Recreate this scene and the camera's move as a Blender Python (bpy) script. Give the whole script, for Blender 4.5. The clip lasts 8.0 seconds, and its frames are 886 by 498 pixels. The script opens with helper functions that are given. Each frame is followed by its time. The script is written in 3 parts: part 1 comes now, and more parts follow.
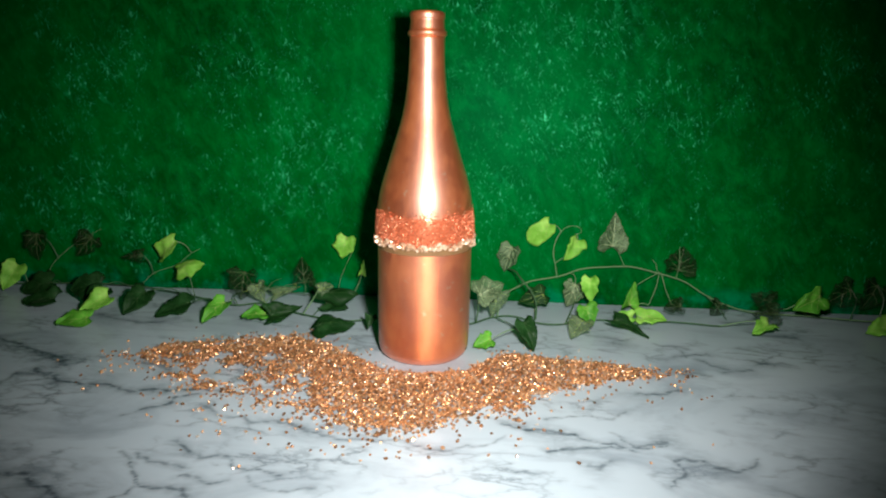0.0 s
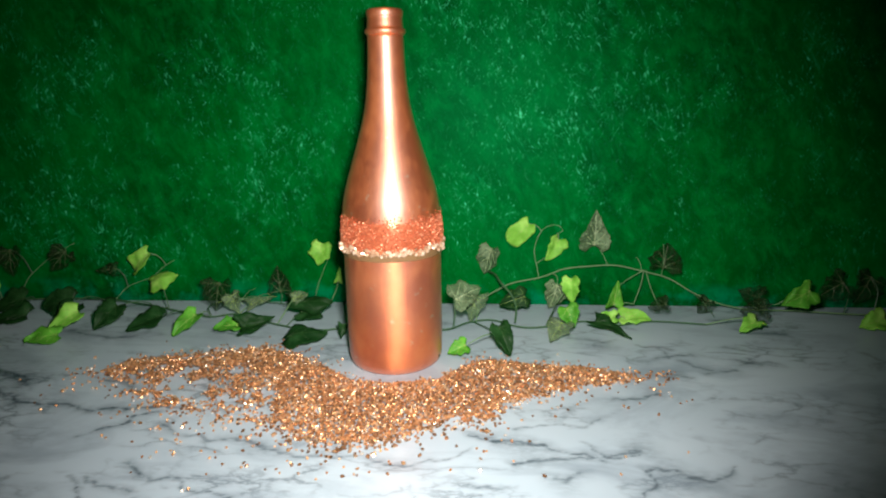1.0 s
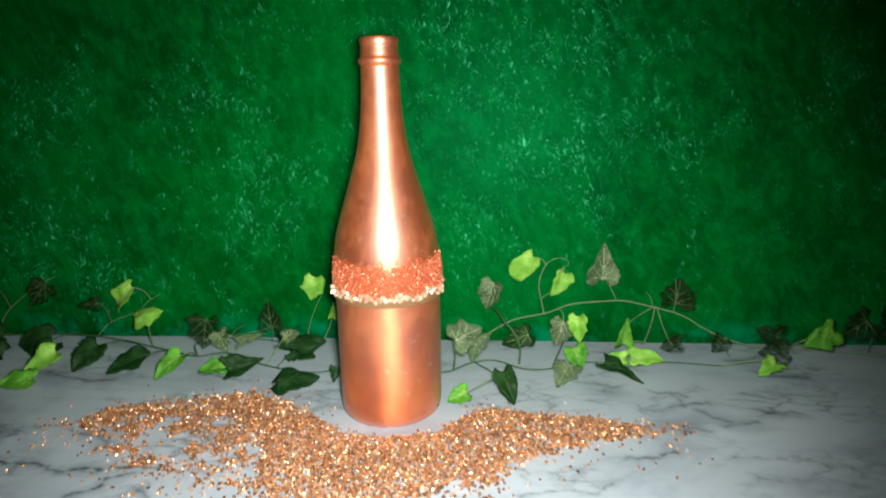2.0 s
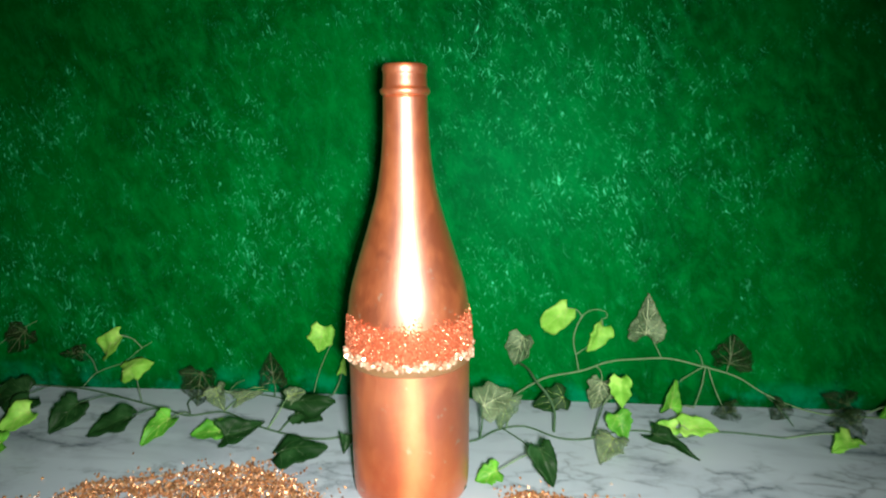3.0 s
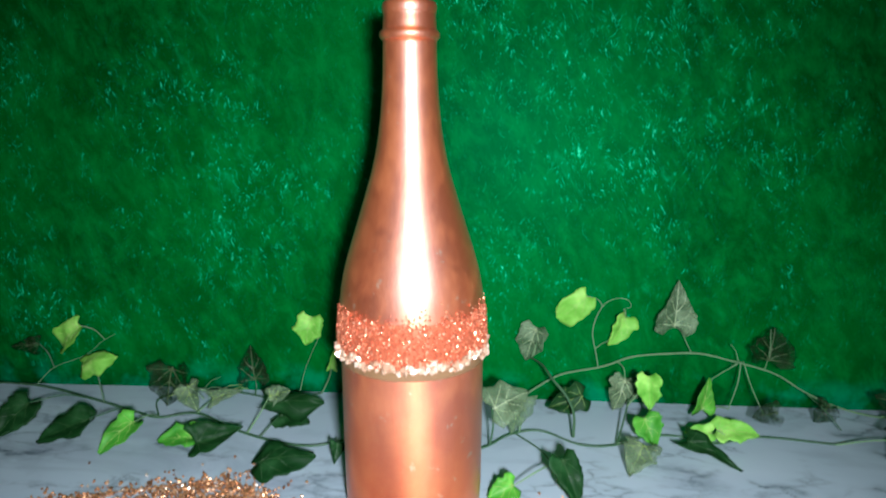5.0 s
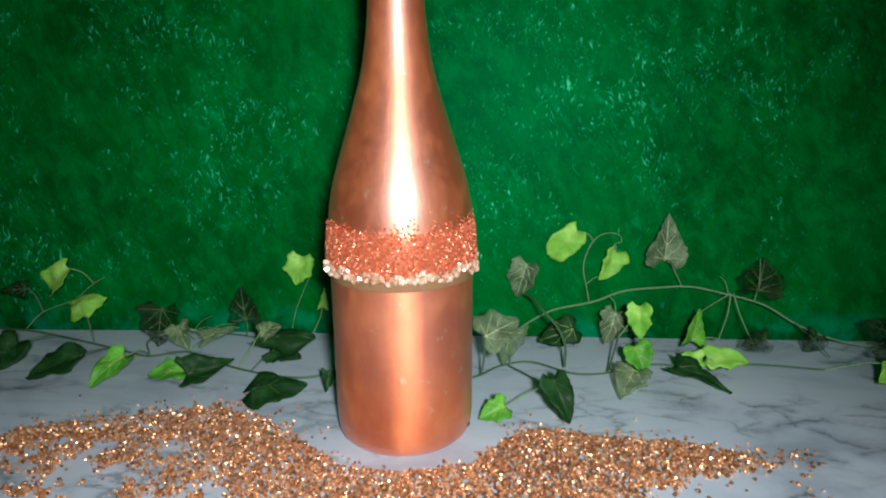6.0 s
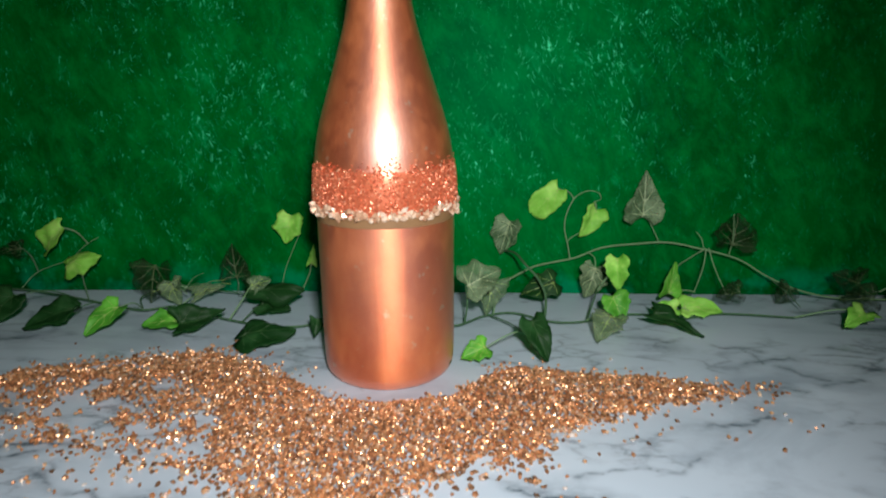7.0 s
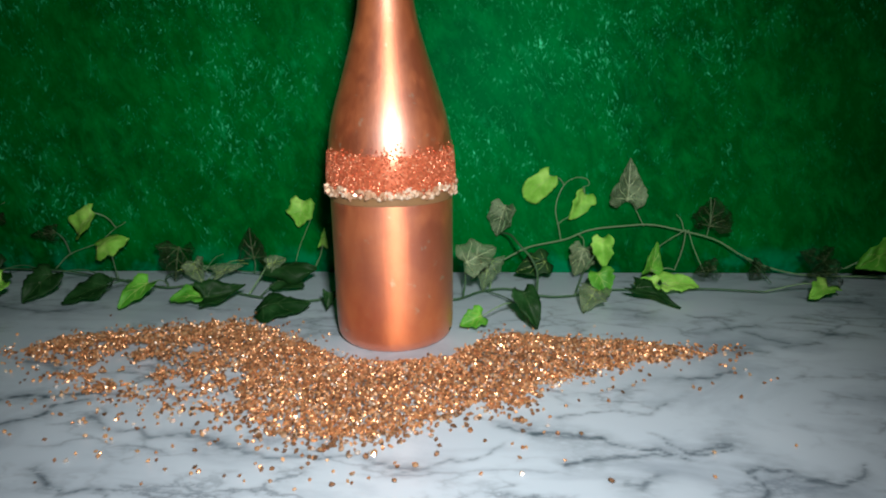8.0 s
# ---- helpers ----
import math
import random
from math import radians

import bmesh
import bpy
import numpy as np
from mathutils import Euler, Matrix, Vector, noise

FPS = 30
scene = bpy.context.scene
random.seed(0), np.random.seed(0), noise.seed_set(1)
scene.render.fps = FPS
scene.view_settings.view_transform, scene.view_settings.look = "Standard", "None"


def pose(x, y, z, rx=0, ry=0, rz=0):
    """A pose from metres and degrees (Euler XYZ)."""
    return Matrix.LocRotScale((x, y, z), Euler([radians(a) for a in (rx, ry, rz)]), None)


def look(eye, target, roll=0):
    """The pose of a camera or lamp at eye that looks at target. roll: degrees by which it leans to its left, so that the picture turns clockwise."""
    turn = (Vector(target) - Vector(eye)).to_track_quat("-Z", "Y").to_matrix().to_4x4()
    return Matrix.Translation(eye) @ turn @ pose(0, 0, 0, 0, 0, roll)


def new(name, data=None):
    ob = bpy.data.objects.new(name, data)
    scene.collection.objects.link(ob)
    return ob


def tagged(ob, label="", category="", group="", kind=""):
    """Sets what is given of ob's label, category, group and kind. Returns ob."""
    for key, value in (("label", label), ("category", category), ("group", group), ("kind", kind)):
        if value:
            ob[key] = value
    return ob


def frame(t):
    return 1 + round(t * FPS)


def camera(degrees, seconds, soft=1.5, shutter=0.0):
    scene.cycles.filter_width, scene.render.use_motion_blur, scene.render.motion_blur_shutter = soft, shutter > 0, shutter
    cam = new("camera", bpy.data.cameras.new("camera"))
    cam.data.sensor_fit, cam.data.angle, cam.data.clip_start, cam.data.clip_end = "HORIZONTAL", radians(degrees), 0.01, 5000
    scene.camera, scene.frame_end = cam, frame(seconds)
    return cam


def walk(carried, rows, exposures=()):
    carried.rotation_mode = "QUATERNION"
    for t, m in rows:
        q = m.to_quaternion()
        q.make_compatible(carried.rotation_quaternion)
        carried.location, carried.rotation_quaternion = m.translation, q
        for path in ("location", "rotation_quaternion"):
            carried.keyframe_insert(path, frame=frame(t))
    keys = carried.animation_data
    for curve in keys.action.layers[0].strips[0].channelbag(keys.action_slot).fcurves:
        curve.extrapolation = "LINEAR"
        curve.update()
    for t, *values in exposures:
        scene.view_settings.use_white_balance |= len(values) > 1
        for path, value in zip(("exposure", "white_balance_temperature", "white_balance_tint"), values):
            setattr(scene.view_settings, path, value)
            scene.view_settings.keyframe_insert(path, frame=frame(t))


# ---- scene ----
cam = camera(69.4, 8.0, soft=2.1, shutter=0.5)
PATH = [
    (0, (0.051, -0.539, 0.227), (-0.075, 1.4, -0.249), 1.1),
    (0.5, (0.072, -0.529, 0.227), (-0.074, 1.409, -0.244), 0.4),
    (1, (0.085, -0.518, 0.226), (-0.074, 1.419, -0.249), -0.9),
    (1.5, (0.09, -0.507, 0.233), (-0.048, 1.436, -0.22), -0.8),
    (1.7, (0.088, -0.496, 0.237), (-0.058, 1.446, -0.217), -0.9),
    (2.8, (0.066, -0.424, 0.256), (-0.115, 1.527, -0.147), -0.7),
    (3, (0.06, -0.41, 0.252), (-0.115, 1.545, -0.13), -0.4),
    (3.5, (0.047, -0.377, 0.26), (-0.136, 1.582, -0.101), -0.2),
    (4, (0.042, -0.357, 0.263), (-0.121, 1.614, -0.031), 0.2),
    (4.4, (0.042, -0.35, 0.261), (-0.108, 1.618, -0.061), 0.6),
    (4.5, (0.041, -0.346, 0.256), (-0.106, 1.612, -0.127), 0.4),
    (5, (0.042, -0.346, 0.235), (-0.096, 1.603, -0.191), 0.1),
    (5.2, (0.04, -0.348, 0.224), (-0.082, 1.599, -0.216), 0.2),
    (6.3, (0.048, -0.355, 0.193), (-0.07, 1.584, -0.28), -0.5),
    (6.5, (0.05, -0.358, 0.19), (-0.069, 1.582, -0.281), -0.4),
    (7, (0.053, -0.375, 0.171), (-0.045, 1.562, -0.316), -0.5),
    (7.5, (0.054, -0.398, 0.169), (-0.046, 1.534, -0.34), -0.5),
    (8, (0.057, -0.422, 0.169), (-0.049, 1.513, -0.326), -0.7),
]

EXPOSURES = [(0.0, -0.17, 6500, 8), (1.7, -0.04, 6550, 8), (2.8, 0.26, 6500, 8), (3.6, 0.42, 6550, 8), (4.0, 0.48, 6500, 9), (4.5, 0.40, 5600, 9),
             (5.2, 0.05, 5500, 10), (6.3, -0.40, 6100, 11), (7.0, -0.49, 6150, 11), (8.0, -0.58, 6250, 10)]
walk(cam, [(t, look(eye, target, roll)) for t, eye, target, roll in PATH], EXPOSURES)

# ---- light: the small flash lamp beside the camera, in an otherwise dark room ----
world = bpy.data.worlds.new("dark_room")
scene.world = world
world.use_nodes = True
world.node_tree.nodes["Background"].inputs[0].default_value = (0.5, 0.6, 0.8, 1)
world.node_tree.nodes["Background"].inputs[1].default_value = 0.003

flash_data = bpy.data.lights.new("flash", "SPOT")
flash_data.energy = 17.5
flash_data.color = (1.0, 0.96, 0.9)
flash_data.shadow_soft_size = 0.016
flash_data.spot_size = radians(101)
flash_data.spot_blend = 1.0
flash = new("flash", flash_data)
flash.matrix_world = look((0.088, -0.43, 0.245), (-0.028, 0.19, 0.015))


# ---- materials ----
class Nodes:
    """A small builder of node materials."""

    def __init__(self, name):
        self.mat = bpy.data.materials.new(name)
        self.mat.use_nodes = True
        self.tree = self.mat.node_tree
        self.bsdf = self.tree.nodes["Principled BSDF"]

    def add(self, kind, **values):
        n = self.tree.nodes.new(kind)
        for k, v in values.items():
            if k == "operation":
                n.operation = v
            elif k == "blend":
                n.data_type, n.blend_type = "RGBA", v
            else:
                n.inputs[k].default_value = v
        return n

    def link(self, a, b):
        self.tree.links.new(a, b)

    def coords(self, scale=(1, 1, 1), turn=(0, 0, 0)):
        c = self.tree.nodes.new("ShaderNodeTexCoord")
        m = self.tree.nodes.new("ShaderNodeMapping")
        m.inputs["Scale"].default_value = scale
        m.inputs["Rotation"].default_value = turn
        self.link(c.outputs["Object"], m.inputs["Vector"])
        return m.outputs["Vector"]

    def strokes(self, scale, turn):
        """Coordinates turned in the wall's plane and then stretched along the stroke."""
        c = self.tree.nodes.new("ShaderNodeTexCoord")
        a, b = (self.tree.nodes.new("ShaderNodeMapping") for _ in range(2))
        a.inputs["Rotation"].default_value = (0, turn, 0)
        b.inputs["Scale"].default_value = scale
        self.link(c.outputs["Object"], a.inputs["Vector"])
        self.link(a.outputs["Vector"], b.inputs["Vector"])
        return b.outputs["Vector"]

    def noise(self, vec, scale, detail=2.0, rough=0.5, distort=0.0):
        n = self.add("ShaderNodeTexNoise", Scale=scale, Detail=detail, Roughness=rough, Distortion=distort)
        self.link(vec, n.inputs["Vector"])
        return n.outputs["Fac"]

    def ramp(self, fac, stops):
        r = self.tree.nodes.new("ShaderNodeValToRGB")
        e = r.color_ramp.elements
        while len(e) < len(stops):
            e.new(0.5)
        for el, (p, c) in zip(e, stops):
            el.position = p
            el.color = (*c, 1) if isinstance(c, tuple) else (c, c, c, 1)
        self.link(fac, r.inputs["Fac"])
        return r.outputs["Color"]

    def math(self, op, a, b=None):
        n = self.add("ShaderNodeMath", operation=op)
        for i, v in enumerate((a, b)):
            if v is None:
                continue
            if isinstance(v, (int, float)):
                n.inputs[i].default_value = v
            else:
                self.link(v, n.inputs[i])
        return n.outputs[0]

    def mix(self, fac, a, b, blend="MIX"):
        n = self.add("ShaderNodeMix", blend=blend)
        for key, v in ((0, fac), (6, a), (7, b)):
            if isinstance(v, (int, float)):
                n.inputs[key].default_value = v
            elif isinstance(v, tuple):
                n.inputs[key].default_value = (*v, 1)
            else:
                self.link(v, n.inputs[key])
        return n.outputs[2]

    def bump(self, height, strength, distance):
        b = self.add("ShaderNodeBump", Strength=strength, Distance=distance)
        self.link(height, b.inputs["Height"])
        self.link(b.outputs["Normal"], self.bsdf.inputs["Normal"])

    def set(self, **values):
        for k, v in values.items():
            k = k.replace("_", " ")
            if isinstance(v, (int, float)):
                self.bsdf.inputs[k].default_value = v
            elif isinstance(v, tuple):
                self.bsdf.inputs[k].default_value = (*v, 1)
            else:
                self.link(v, self.bsdf.inputs[k])
        return self.mat


def wall_paint():
    """Dark green paint dabbed over rough plaster, its glints painted in as fine pale flecks in loose clusters."""
    n = Nodes("green_wall_paint")
    v = n.coords()
    big = n.noise(v, 7.0, 3.0, 0.55)
    mid = n.noise(n.strokes((1.0, 1.0, 0.62), 0.45), 60.0, 6.0, 0.70, 0.35)
    base = n.mix(n.ramp(big, [(0.3, 0.0), (0.7, 1.0)]), (0.0, 0.046, 0.003), (0.0, 0.115, 0.010))
    base = n.mix(n.ramp(mid, [(0.42, 0.0), (0.70, 0.8)]), base, (0.0, 0.17, 0.022))
    # where the painted-in glints gather most
    fleck_spots = None
    for x, z, r, w in ((0.165, 0.185, 0.115, 1.0), (0.02, 0.335, 0.13, 0.8), (-0.175, 0.145, 0.10, 0.9), (-0.165, 0.245, 0.09, 0.7), (-0.38, 0.10, 0.12, 0.9),
                       (-0.38, 0.238, 0.07, 0.7), (0.075, 0.11, 0.07, 0.8), (0.18, 0.30, 0.09, 0.7), (-0.135, 0.31, 0.08, 0.6)):
        away = n.tree.nodes.new("ShaderNodeVectorMath")
        away.operation = "DISTANCE"
        n.link(v, away.inputs[0])
        away.inputs[1].default_value = (x, 0.155 + 0.055 * z, z)
        near = n.ramp(n.math("DIVIDE", away.outputs["Value"], r), [(0.0, w), (0.35, w * 0.75), (1.0, 0.0)])
        fleck_spots = near if fleck_spots is None else n.math("MAXIMUM", fleck_spots, near)
    clouds = n.noise(v, 13.0, 5.0, 0.68, 0.8)
    patch = n.ramp(n.math("ADD", clouds, n.math("MULTIPLY", fleck_spots, 0.22)), [(0.51, 0.10), (0.70, 1.0)])
    # pale strokes in the colour stand in for glints on the rough paint
    flecks = None
    for k, (turn, sx, sz, lo) in enumerate(((0.20, 600, 160, 0.61), (-0.50, 580, 155, 0.615), (0.65, 590, 155, 0.615), (-0.10, 430, 115, 0.615), (0.10, 310, 90, 0.63))):
        f = n.noise(n.strokes((sx, 60 + 7 * k, sz), turn), 1.0, 3.0, 0.6, 0.9)
        f = n.ramp(f, [(lo, 0.0), (lo + 0.10, 1.0)])
        clump = n.ramp(n.noise(n.coords((1, 1, 1), (0.3 * k, 0.9 * k, 0.2)), 34.0 + 7 * k, 5.0, 0.75, 0.5), [(0.49, 0.0), (0.60, 1.0)])
        f = n.math("MULTIPLY", f, clump)
        flecks = f if flecks is None else n.math("MAXIMUM", flecks, f)
    strength = n.math("MULTIPLY", flecks, patch)
    haze = n.ramp(n.noise(v, 70.0, 6.0, 0.8, 1.0), [(0.50, 0.0), (0.82, 0.4)])
    colour = n.mix(n.math("MULTIPLY", haze, patch), base, (0.004, 0.25, 0.050))
    rub = n.ramp(n.noise(n.strokes((1.5, 1, 0.6), 0.5), 80.0, 5.0, 0.65, 0.5), [(0.56, 0.0), (0.72, 0.6)])
    colour = n.mix(n.math("MULTIPLY", rub, patch), colour, (0.010, 0.32, 0.095))
    colour = n.mix(n.math("MINIMUM", n.math("MULTIPLY", strength, 1.25), 1.0), colour, (0.09, 0.84, 0.39))
    height = n.tree.nodes.new("ShaderNodeSeparateXYZ")
    n.link(v, height.inputs[0])
    # light thrown back by the counter, painted as paler teal patches at the foot
    foot = n.ramp(height.outputs["Z"], [(0.0, 1.0), (0.010, 0.8), (0.028, 0.0)])
    bounce_patches = n.ramp(n.noise(v, 26.0, 4.0, 0.65), [(0.47, 0.0), (0.62, 0.55)])
    colour = n.mix(n.math("MULTIPLY", foot, bounce_patches), colour, (0.0, 0.38, 0.17))
    n.bump(n.math("ADD", strength, n.math("MULTIPLY", mid, 0.8)), 0.35, 0.0015)
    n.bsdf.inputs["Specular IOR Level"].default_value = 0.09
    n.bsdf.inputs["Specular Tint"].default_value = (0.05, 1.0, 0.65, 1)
    return n.set(Base_Color=colour, Roughness=0.47)


def marble():
    """Pale blue-grey marble with wandering dark grey cracks and soft smoky clouds."""
    n = Nodes("pale_marble")
    v = n.coords((0.9, 1.9, 1.0), (0, 0, 0.12))
    cloud = n.noise(v, 6.0, 5.0, 0.55, 0.6)
    colour = n.mix(cloud, (0.42, 0.51, 0.60), (0.60, 0.69, 0.77))
    for k, (scale, warp, width, dark, lo, hi) in enumerate(((12.0, 0.11, 0.026, 0.55, 0.50, 0.60), (27.0, 0.055, 0.045, 0.70, 0.50, 0.61))):
        wob = n.add("ShaderNodeTexNoise", Scale=scale * 1.1, Detail=6.0, Roughness=0.62)
        n.link(v, wob.inputs["Vector"])
        shift = n.tree.nodes.new("ShaderNodeVectorMath")
        shift.operation = "MULTIPLY_ADD"
        n.link(wob.outputs["Color"], shift.inputs[0])
        shift.inputs[1].default_value = (warp, warp, warp)
        n.link(v, shift.inputs[2])
        cells = n.add("ShaderNodeTexVoronoi", Scale=scale)
        cells.feature = "DISTANCE_TO_EDGE"
        n.link(shift.outputs[0], cells.inputs["Vector"])
        line = n.ramp(cells.outputs["Distance"], [(0.0, 1.0), (width * 0.35, 0.75), (width * 1.4, 0.22), (width * 4.0, 0.0)])
        mask = n.ramp(n.noise(n.coords((1.0, 1.5, 1.0), (0, 0, 1.4 + k)), 7.0 + 2 * k, 4.0, 0.6), [(lo, 0.0), (hi, 1.0)])
        colour = n.mix(n.math("MULTIPLY", n.math("MULTIPLY", line, mask), dark), colour, (0.075, 0.10, 0.13))
    smoke = n.ramp(n.noise(n.coords((1.0, 2.3, 1.0), (0, 0, 0.15)), 7.0, 6.0, 0.62, 0.7), [(0.50, 0.0), (0.68, 0.7)])
    colour = n.mix(smoke, colour, (0.27, 0.33, 0.40))
    vein = n.tree.nodes.new("ShaderNodeAttribute")
    vein.attribute_name = "vein"
    ragged = n.ramp(n.noise(v, 150.0, 4.0, 0.65), [(0.35, 0.35), (0.55, 1.0)])
    colour = n.mix(n.math("MULTIPLY", n.math("MULTIPLY", vein.outputs["Fac"], ragged), 1.0), colour, (0.050, 0.075, 0.100))
    n.bump(cloud, 0.05, 0.002)
    return n.set(Base_Color=colour, Roughness=0.36)


def copper_paint():
    """Brushed-on copper metal paint with uneven coats and fine flakes."""
    n = Nodes("copper_paint")
    v = n.coords()
    coat = n.noise(n.coords((1, 1, 0.5)), 45.0, 6.0, 0.68, 0.6)
    flake = n.noise(v, 1500.0, 1.0)
    colour = n.mix(n.ramp(coat, [(0.15, 0.0), (0.85, 1.0)]), (0.74, 0.118, 0.021), (0.95, 0.265, 0.064))
    colour = n.mix(n.ramp(flake, [(0.55, 0.0), (0.8, 0.35)]), colour, (0.8, 0.36, 0.18))
    wear = n.ramp(n.noise(v, 120.0, 3.0, 0.6), [(0.65, 0.0), (0.70, 0.75)])
    colour = n.mix(wear, colour, (0.80, 0.50, 0.32))
    brush = n.noise(n.coords((520, 520, 45)), 1.0, 3.0, 0.6, 0.4)
    n.bump(n.math("ADD", n.math("MULTIPLY", flake, 0.45), n.math("ADD", n.math("MULTIPLY", coat, 0.6), n.math("MULTIPLY", brush, 0.4))), 0.16, 0.0009)
    n.link(n.bsdf.inputs["Normal"].links[0].from_socket, n.bsdf.inputs["Coat Normal"])
    dust = n.ramp(n.noise(n.coords((1, 1, 0.7)), 34.0, 6.0, 0.7, 0.2), [(0.45, 0.0), (0.68, 0.45)])
    colour = n.mix(dust, colour, (0.90, 0.32, 0.11))
    around = n.tree.nodes.new("ShaderNodeTangent")
    around.direction_type, around.axis = "RADIAL", "Z"
    n.link(around.outputs["Tangent"], n.bsdf.inputs["Tangent"])
    n.bsdf.inputs["Anisotropic"].default_value = 0.65
    n.bsdf.inputs["Anisotropic Rotation"].default_value = 0.25
    n.bsdf.inputs["Coat Weight"].default_value = 1.0
    n.bsdf.inputs["Coat Roughness"].default_value = 0.43
    n.bsdf.inputs["Coat IOR"].default_value = 2.45
    return n.set(Base_Color=colour, Metallic=n.math("SUBTRACT", 0.80, n.math("MULTIPLY", dust, 0.6)), Roughness=n.ramp(coat, [(0.3, 0.42), (0.7, 0.56)]))


def crystal(name, stops, metallic, rough, island=True):
    """Faceted chips; each takes its own tone."""
    n = Nodes(name)
    if island:
        r = n.tree.nodes.new("ShaderNodeNewGeometry").outputs["Random Per Island"]
    else:
        r = n.tree.nodes.new("ShaderNodeObjectInfo").outputs["Random"]
    grain = n.noise(n.coords(), 900.0, 2.0)
    colour = n.mix(n.math("MULTIPLY", grain, 0.25), n.ramp(r, stops), (0.9, 0.6, 0.35))
    return n.set(Base_Color=colour, Metallic=metallic, Roughness=rough)


def leaf_stuff(name, dark, light, rough, gloss=0.2, sheer=0.0):
    """Cloth leaf; the older ones are sheer, and let what lies behind them show a little."""
    n = Nodes(name)
    v = n.coords()
    r = n.tree.nodes.new("ShaderNodeObjectInfo").outputs["Random"]
    blot = n.noise(v, 90.0, 4.0, 0.6)
    colour = n.mix(n.ramp(blot, [(0.3, 0.0), (0.7, 1.0)]), dark, light)
    colour = n.mix(n.math("MULTIPLY", r, 0.25), colour, (light[0] * 1.3, light[1] * 1.15, light[2]))
    # lighter blotches paint the lit parts of the folds into the colour
    pale = n.ramp(n.noise(v, 55.0, 3.0, 0.55, 0.4), [(0.52, 0.0), (0.66, 0.55)])
    colour = n.mix(pale, colour, tuple(min(0.8, 1.7 * c + 0.01) for c in light))
    weave = n.noise(v, 900.0, 1.0)
    n.bump(n.math("ADD", weave, blot), 0.18, 0.0006)
    n.set(Base_Color=colour, Roughness=rough)
    n.bsdf.inputs["Specular IOR Level"].default_value = gloss
    if sheer:
        weave_open = n.ramp(n.noise(v, 160.0, 3.0, 0.6), [(0.35, 1.0 - 1.5 * sheer), (0.65, 1.0 - 0.5 * sheer)])
        n.link(weave_open, n.bsdf.inputs["Alpha"])
    return n.mat


def plain(name, colour, rough=0.6, grain=60.0):
    n = Nodes(name)
    f = n.noise(n.coords(), grain, 4.0, 0.6)
    c = n.mix(f, tuple(a * 0.75 for a in colour), tuple(min(1, a * 1.2) for a in colour))
    n.bump(f, 0.1, 0.001)
    return n.set(Base_Color=c, Roughness=rough)


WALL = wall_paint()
MARBLE = marble()
COPPER = copper_paint()
GOLD = [(0.0, (0.11, 0.042, 0.018)), (0.16, (0.30, 0.11, 0.042)), (0.46, (0.62, 0.255, 0.10)), (0.82, (0.87, 0.465, 0.215)), (0.95, (0.84, 0.60, 0.40)), (1.0, (0.95, 0.88, 0.82))]
CHIPS = crystal("gold_copper_chips", GOLD, 0.6, 0.36)
LOOSE = crystal("gold_copper_chip", [(0.0, (0.10, 0.045, 0.028)), (0.45, (0.30, 0.13, 0.06)), (0.75, (0.60, 0.34, 0.18)), (1.0, (0.90, 0.84, 0.80))], 0.5, 0.25, island=False)
REDBEAD = crystal("red_copper_glitter", [(0.0, (0.36, 0.045, 0.014)), (0.6, (0.60, 0.105, 0.038)), (0.9, (0.78, 0.26, 0.12)), (1.0, (0.95, 0.6, 0.4))], 0.4, 0.3)
CLEAR = crystal("pale_champagne_crystal", [(0.0, (0.42, 0.21, 0.12)), (0.5, (0.60, 0.39, 0.26)), (1.0, (0.84, 0.70, 0.56))], 0.2, 0.18, island=False)
LEAVES = {
    "Y": leaf_stuff("yellow_green_leaf", (0.085, 0.33, 0.02), (0.27, 0.60, 0.09), 0.55),
    "B": leaf_stuff("fresh_green_leaf", (0.030, 0.19, 0.012), (0.10, 0.34, 0.03), 0.5),
    "D": leaf_stuff("dark_green_leaf", (0.004, 0.026, 0.005), (0.010, 0.048, 0.010), 0.5, 0.12),
    "G": leaf_stuff("grey_green_leaf", (0.06, 0.13, 0.055), (0.19, 0.27, 0.15), 0.55, 0.12, sheer=0.42),
    "N": leaf_stuff("brown_green_leaf", (0.005, 0.022, 0.006), (0.014, 0.033, 0.009), 0.6, 0.06, sheer=0.62),
}
VEIN_LIGHT = plain("pale_leaf_vein", (0.36, 0.44, 0.24), 0.5, 200.0)
VEIN_SOFT = plain("soft_leaf_vein", (0.34, 0.48, 0.12), 0.5, 200.0)
VEIN_DULL = plain("dull_leaf_vein", (0.08, 0.12, 0.045), 0.5, 200.0)
VEIN_DARK = plain("dark_leaf_vein", (0.03, 0.08, 0.02), 0.5, 200.0)
STEM = plain("green_plastic_stem", (0.05, 0.12, 0.05), 0.5, 150.0)
STEM_PALE = plain("pale_green_stem", (0.16, 0.28, 0.13), 0.5, 150.0)
GLUE = plain("dried_olive_glue", (0.24, 0.135, 0.06), 0.4, 120.0)
PLAIN_WALL = plain("plain_room_paint", (0.30, 0.29, 0.27), 0.8, 8.0)
FLOORING = plain("plain_floor", (0.16, 0.13, 0.11), 0.6, 12.0)


# ---- builders ----
def mesh_object(name, bm, material, parent=None, label=""):
    me = bpy.data.meshes.new(name)
    bm.to_mesh(me)
    bm.free()
    me.materials.append(material)
    ob = new(name, me)
    if parent is not None:
        ob.parent = parent
    if label:
        tagged(ob, label)
    return ob


def part(name, bm, material, parent, label=""):
    return mesh_object(name, bm, material, parent, label)


def smooth(ob):
    for p in ob.data.polygons:
        p.use_smooth = True
    return ob


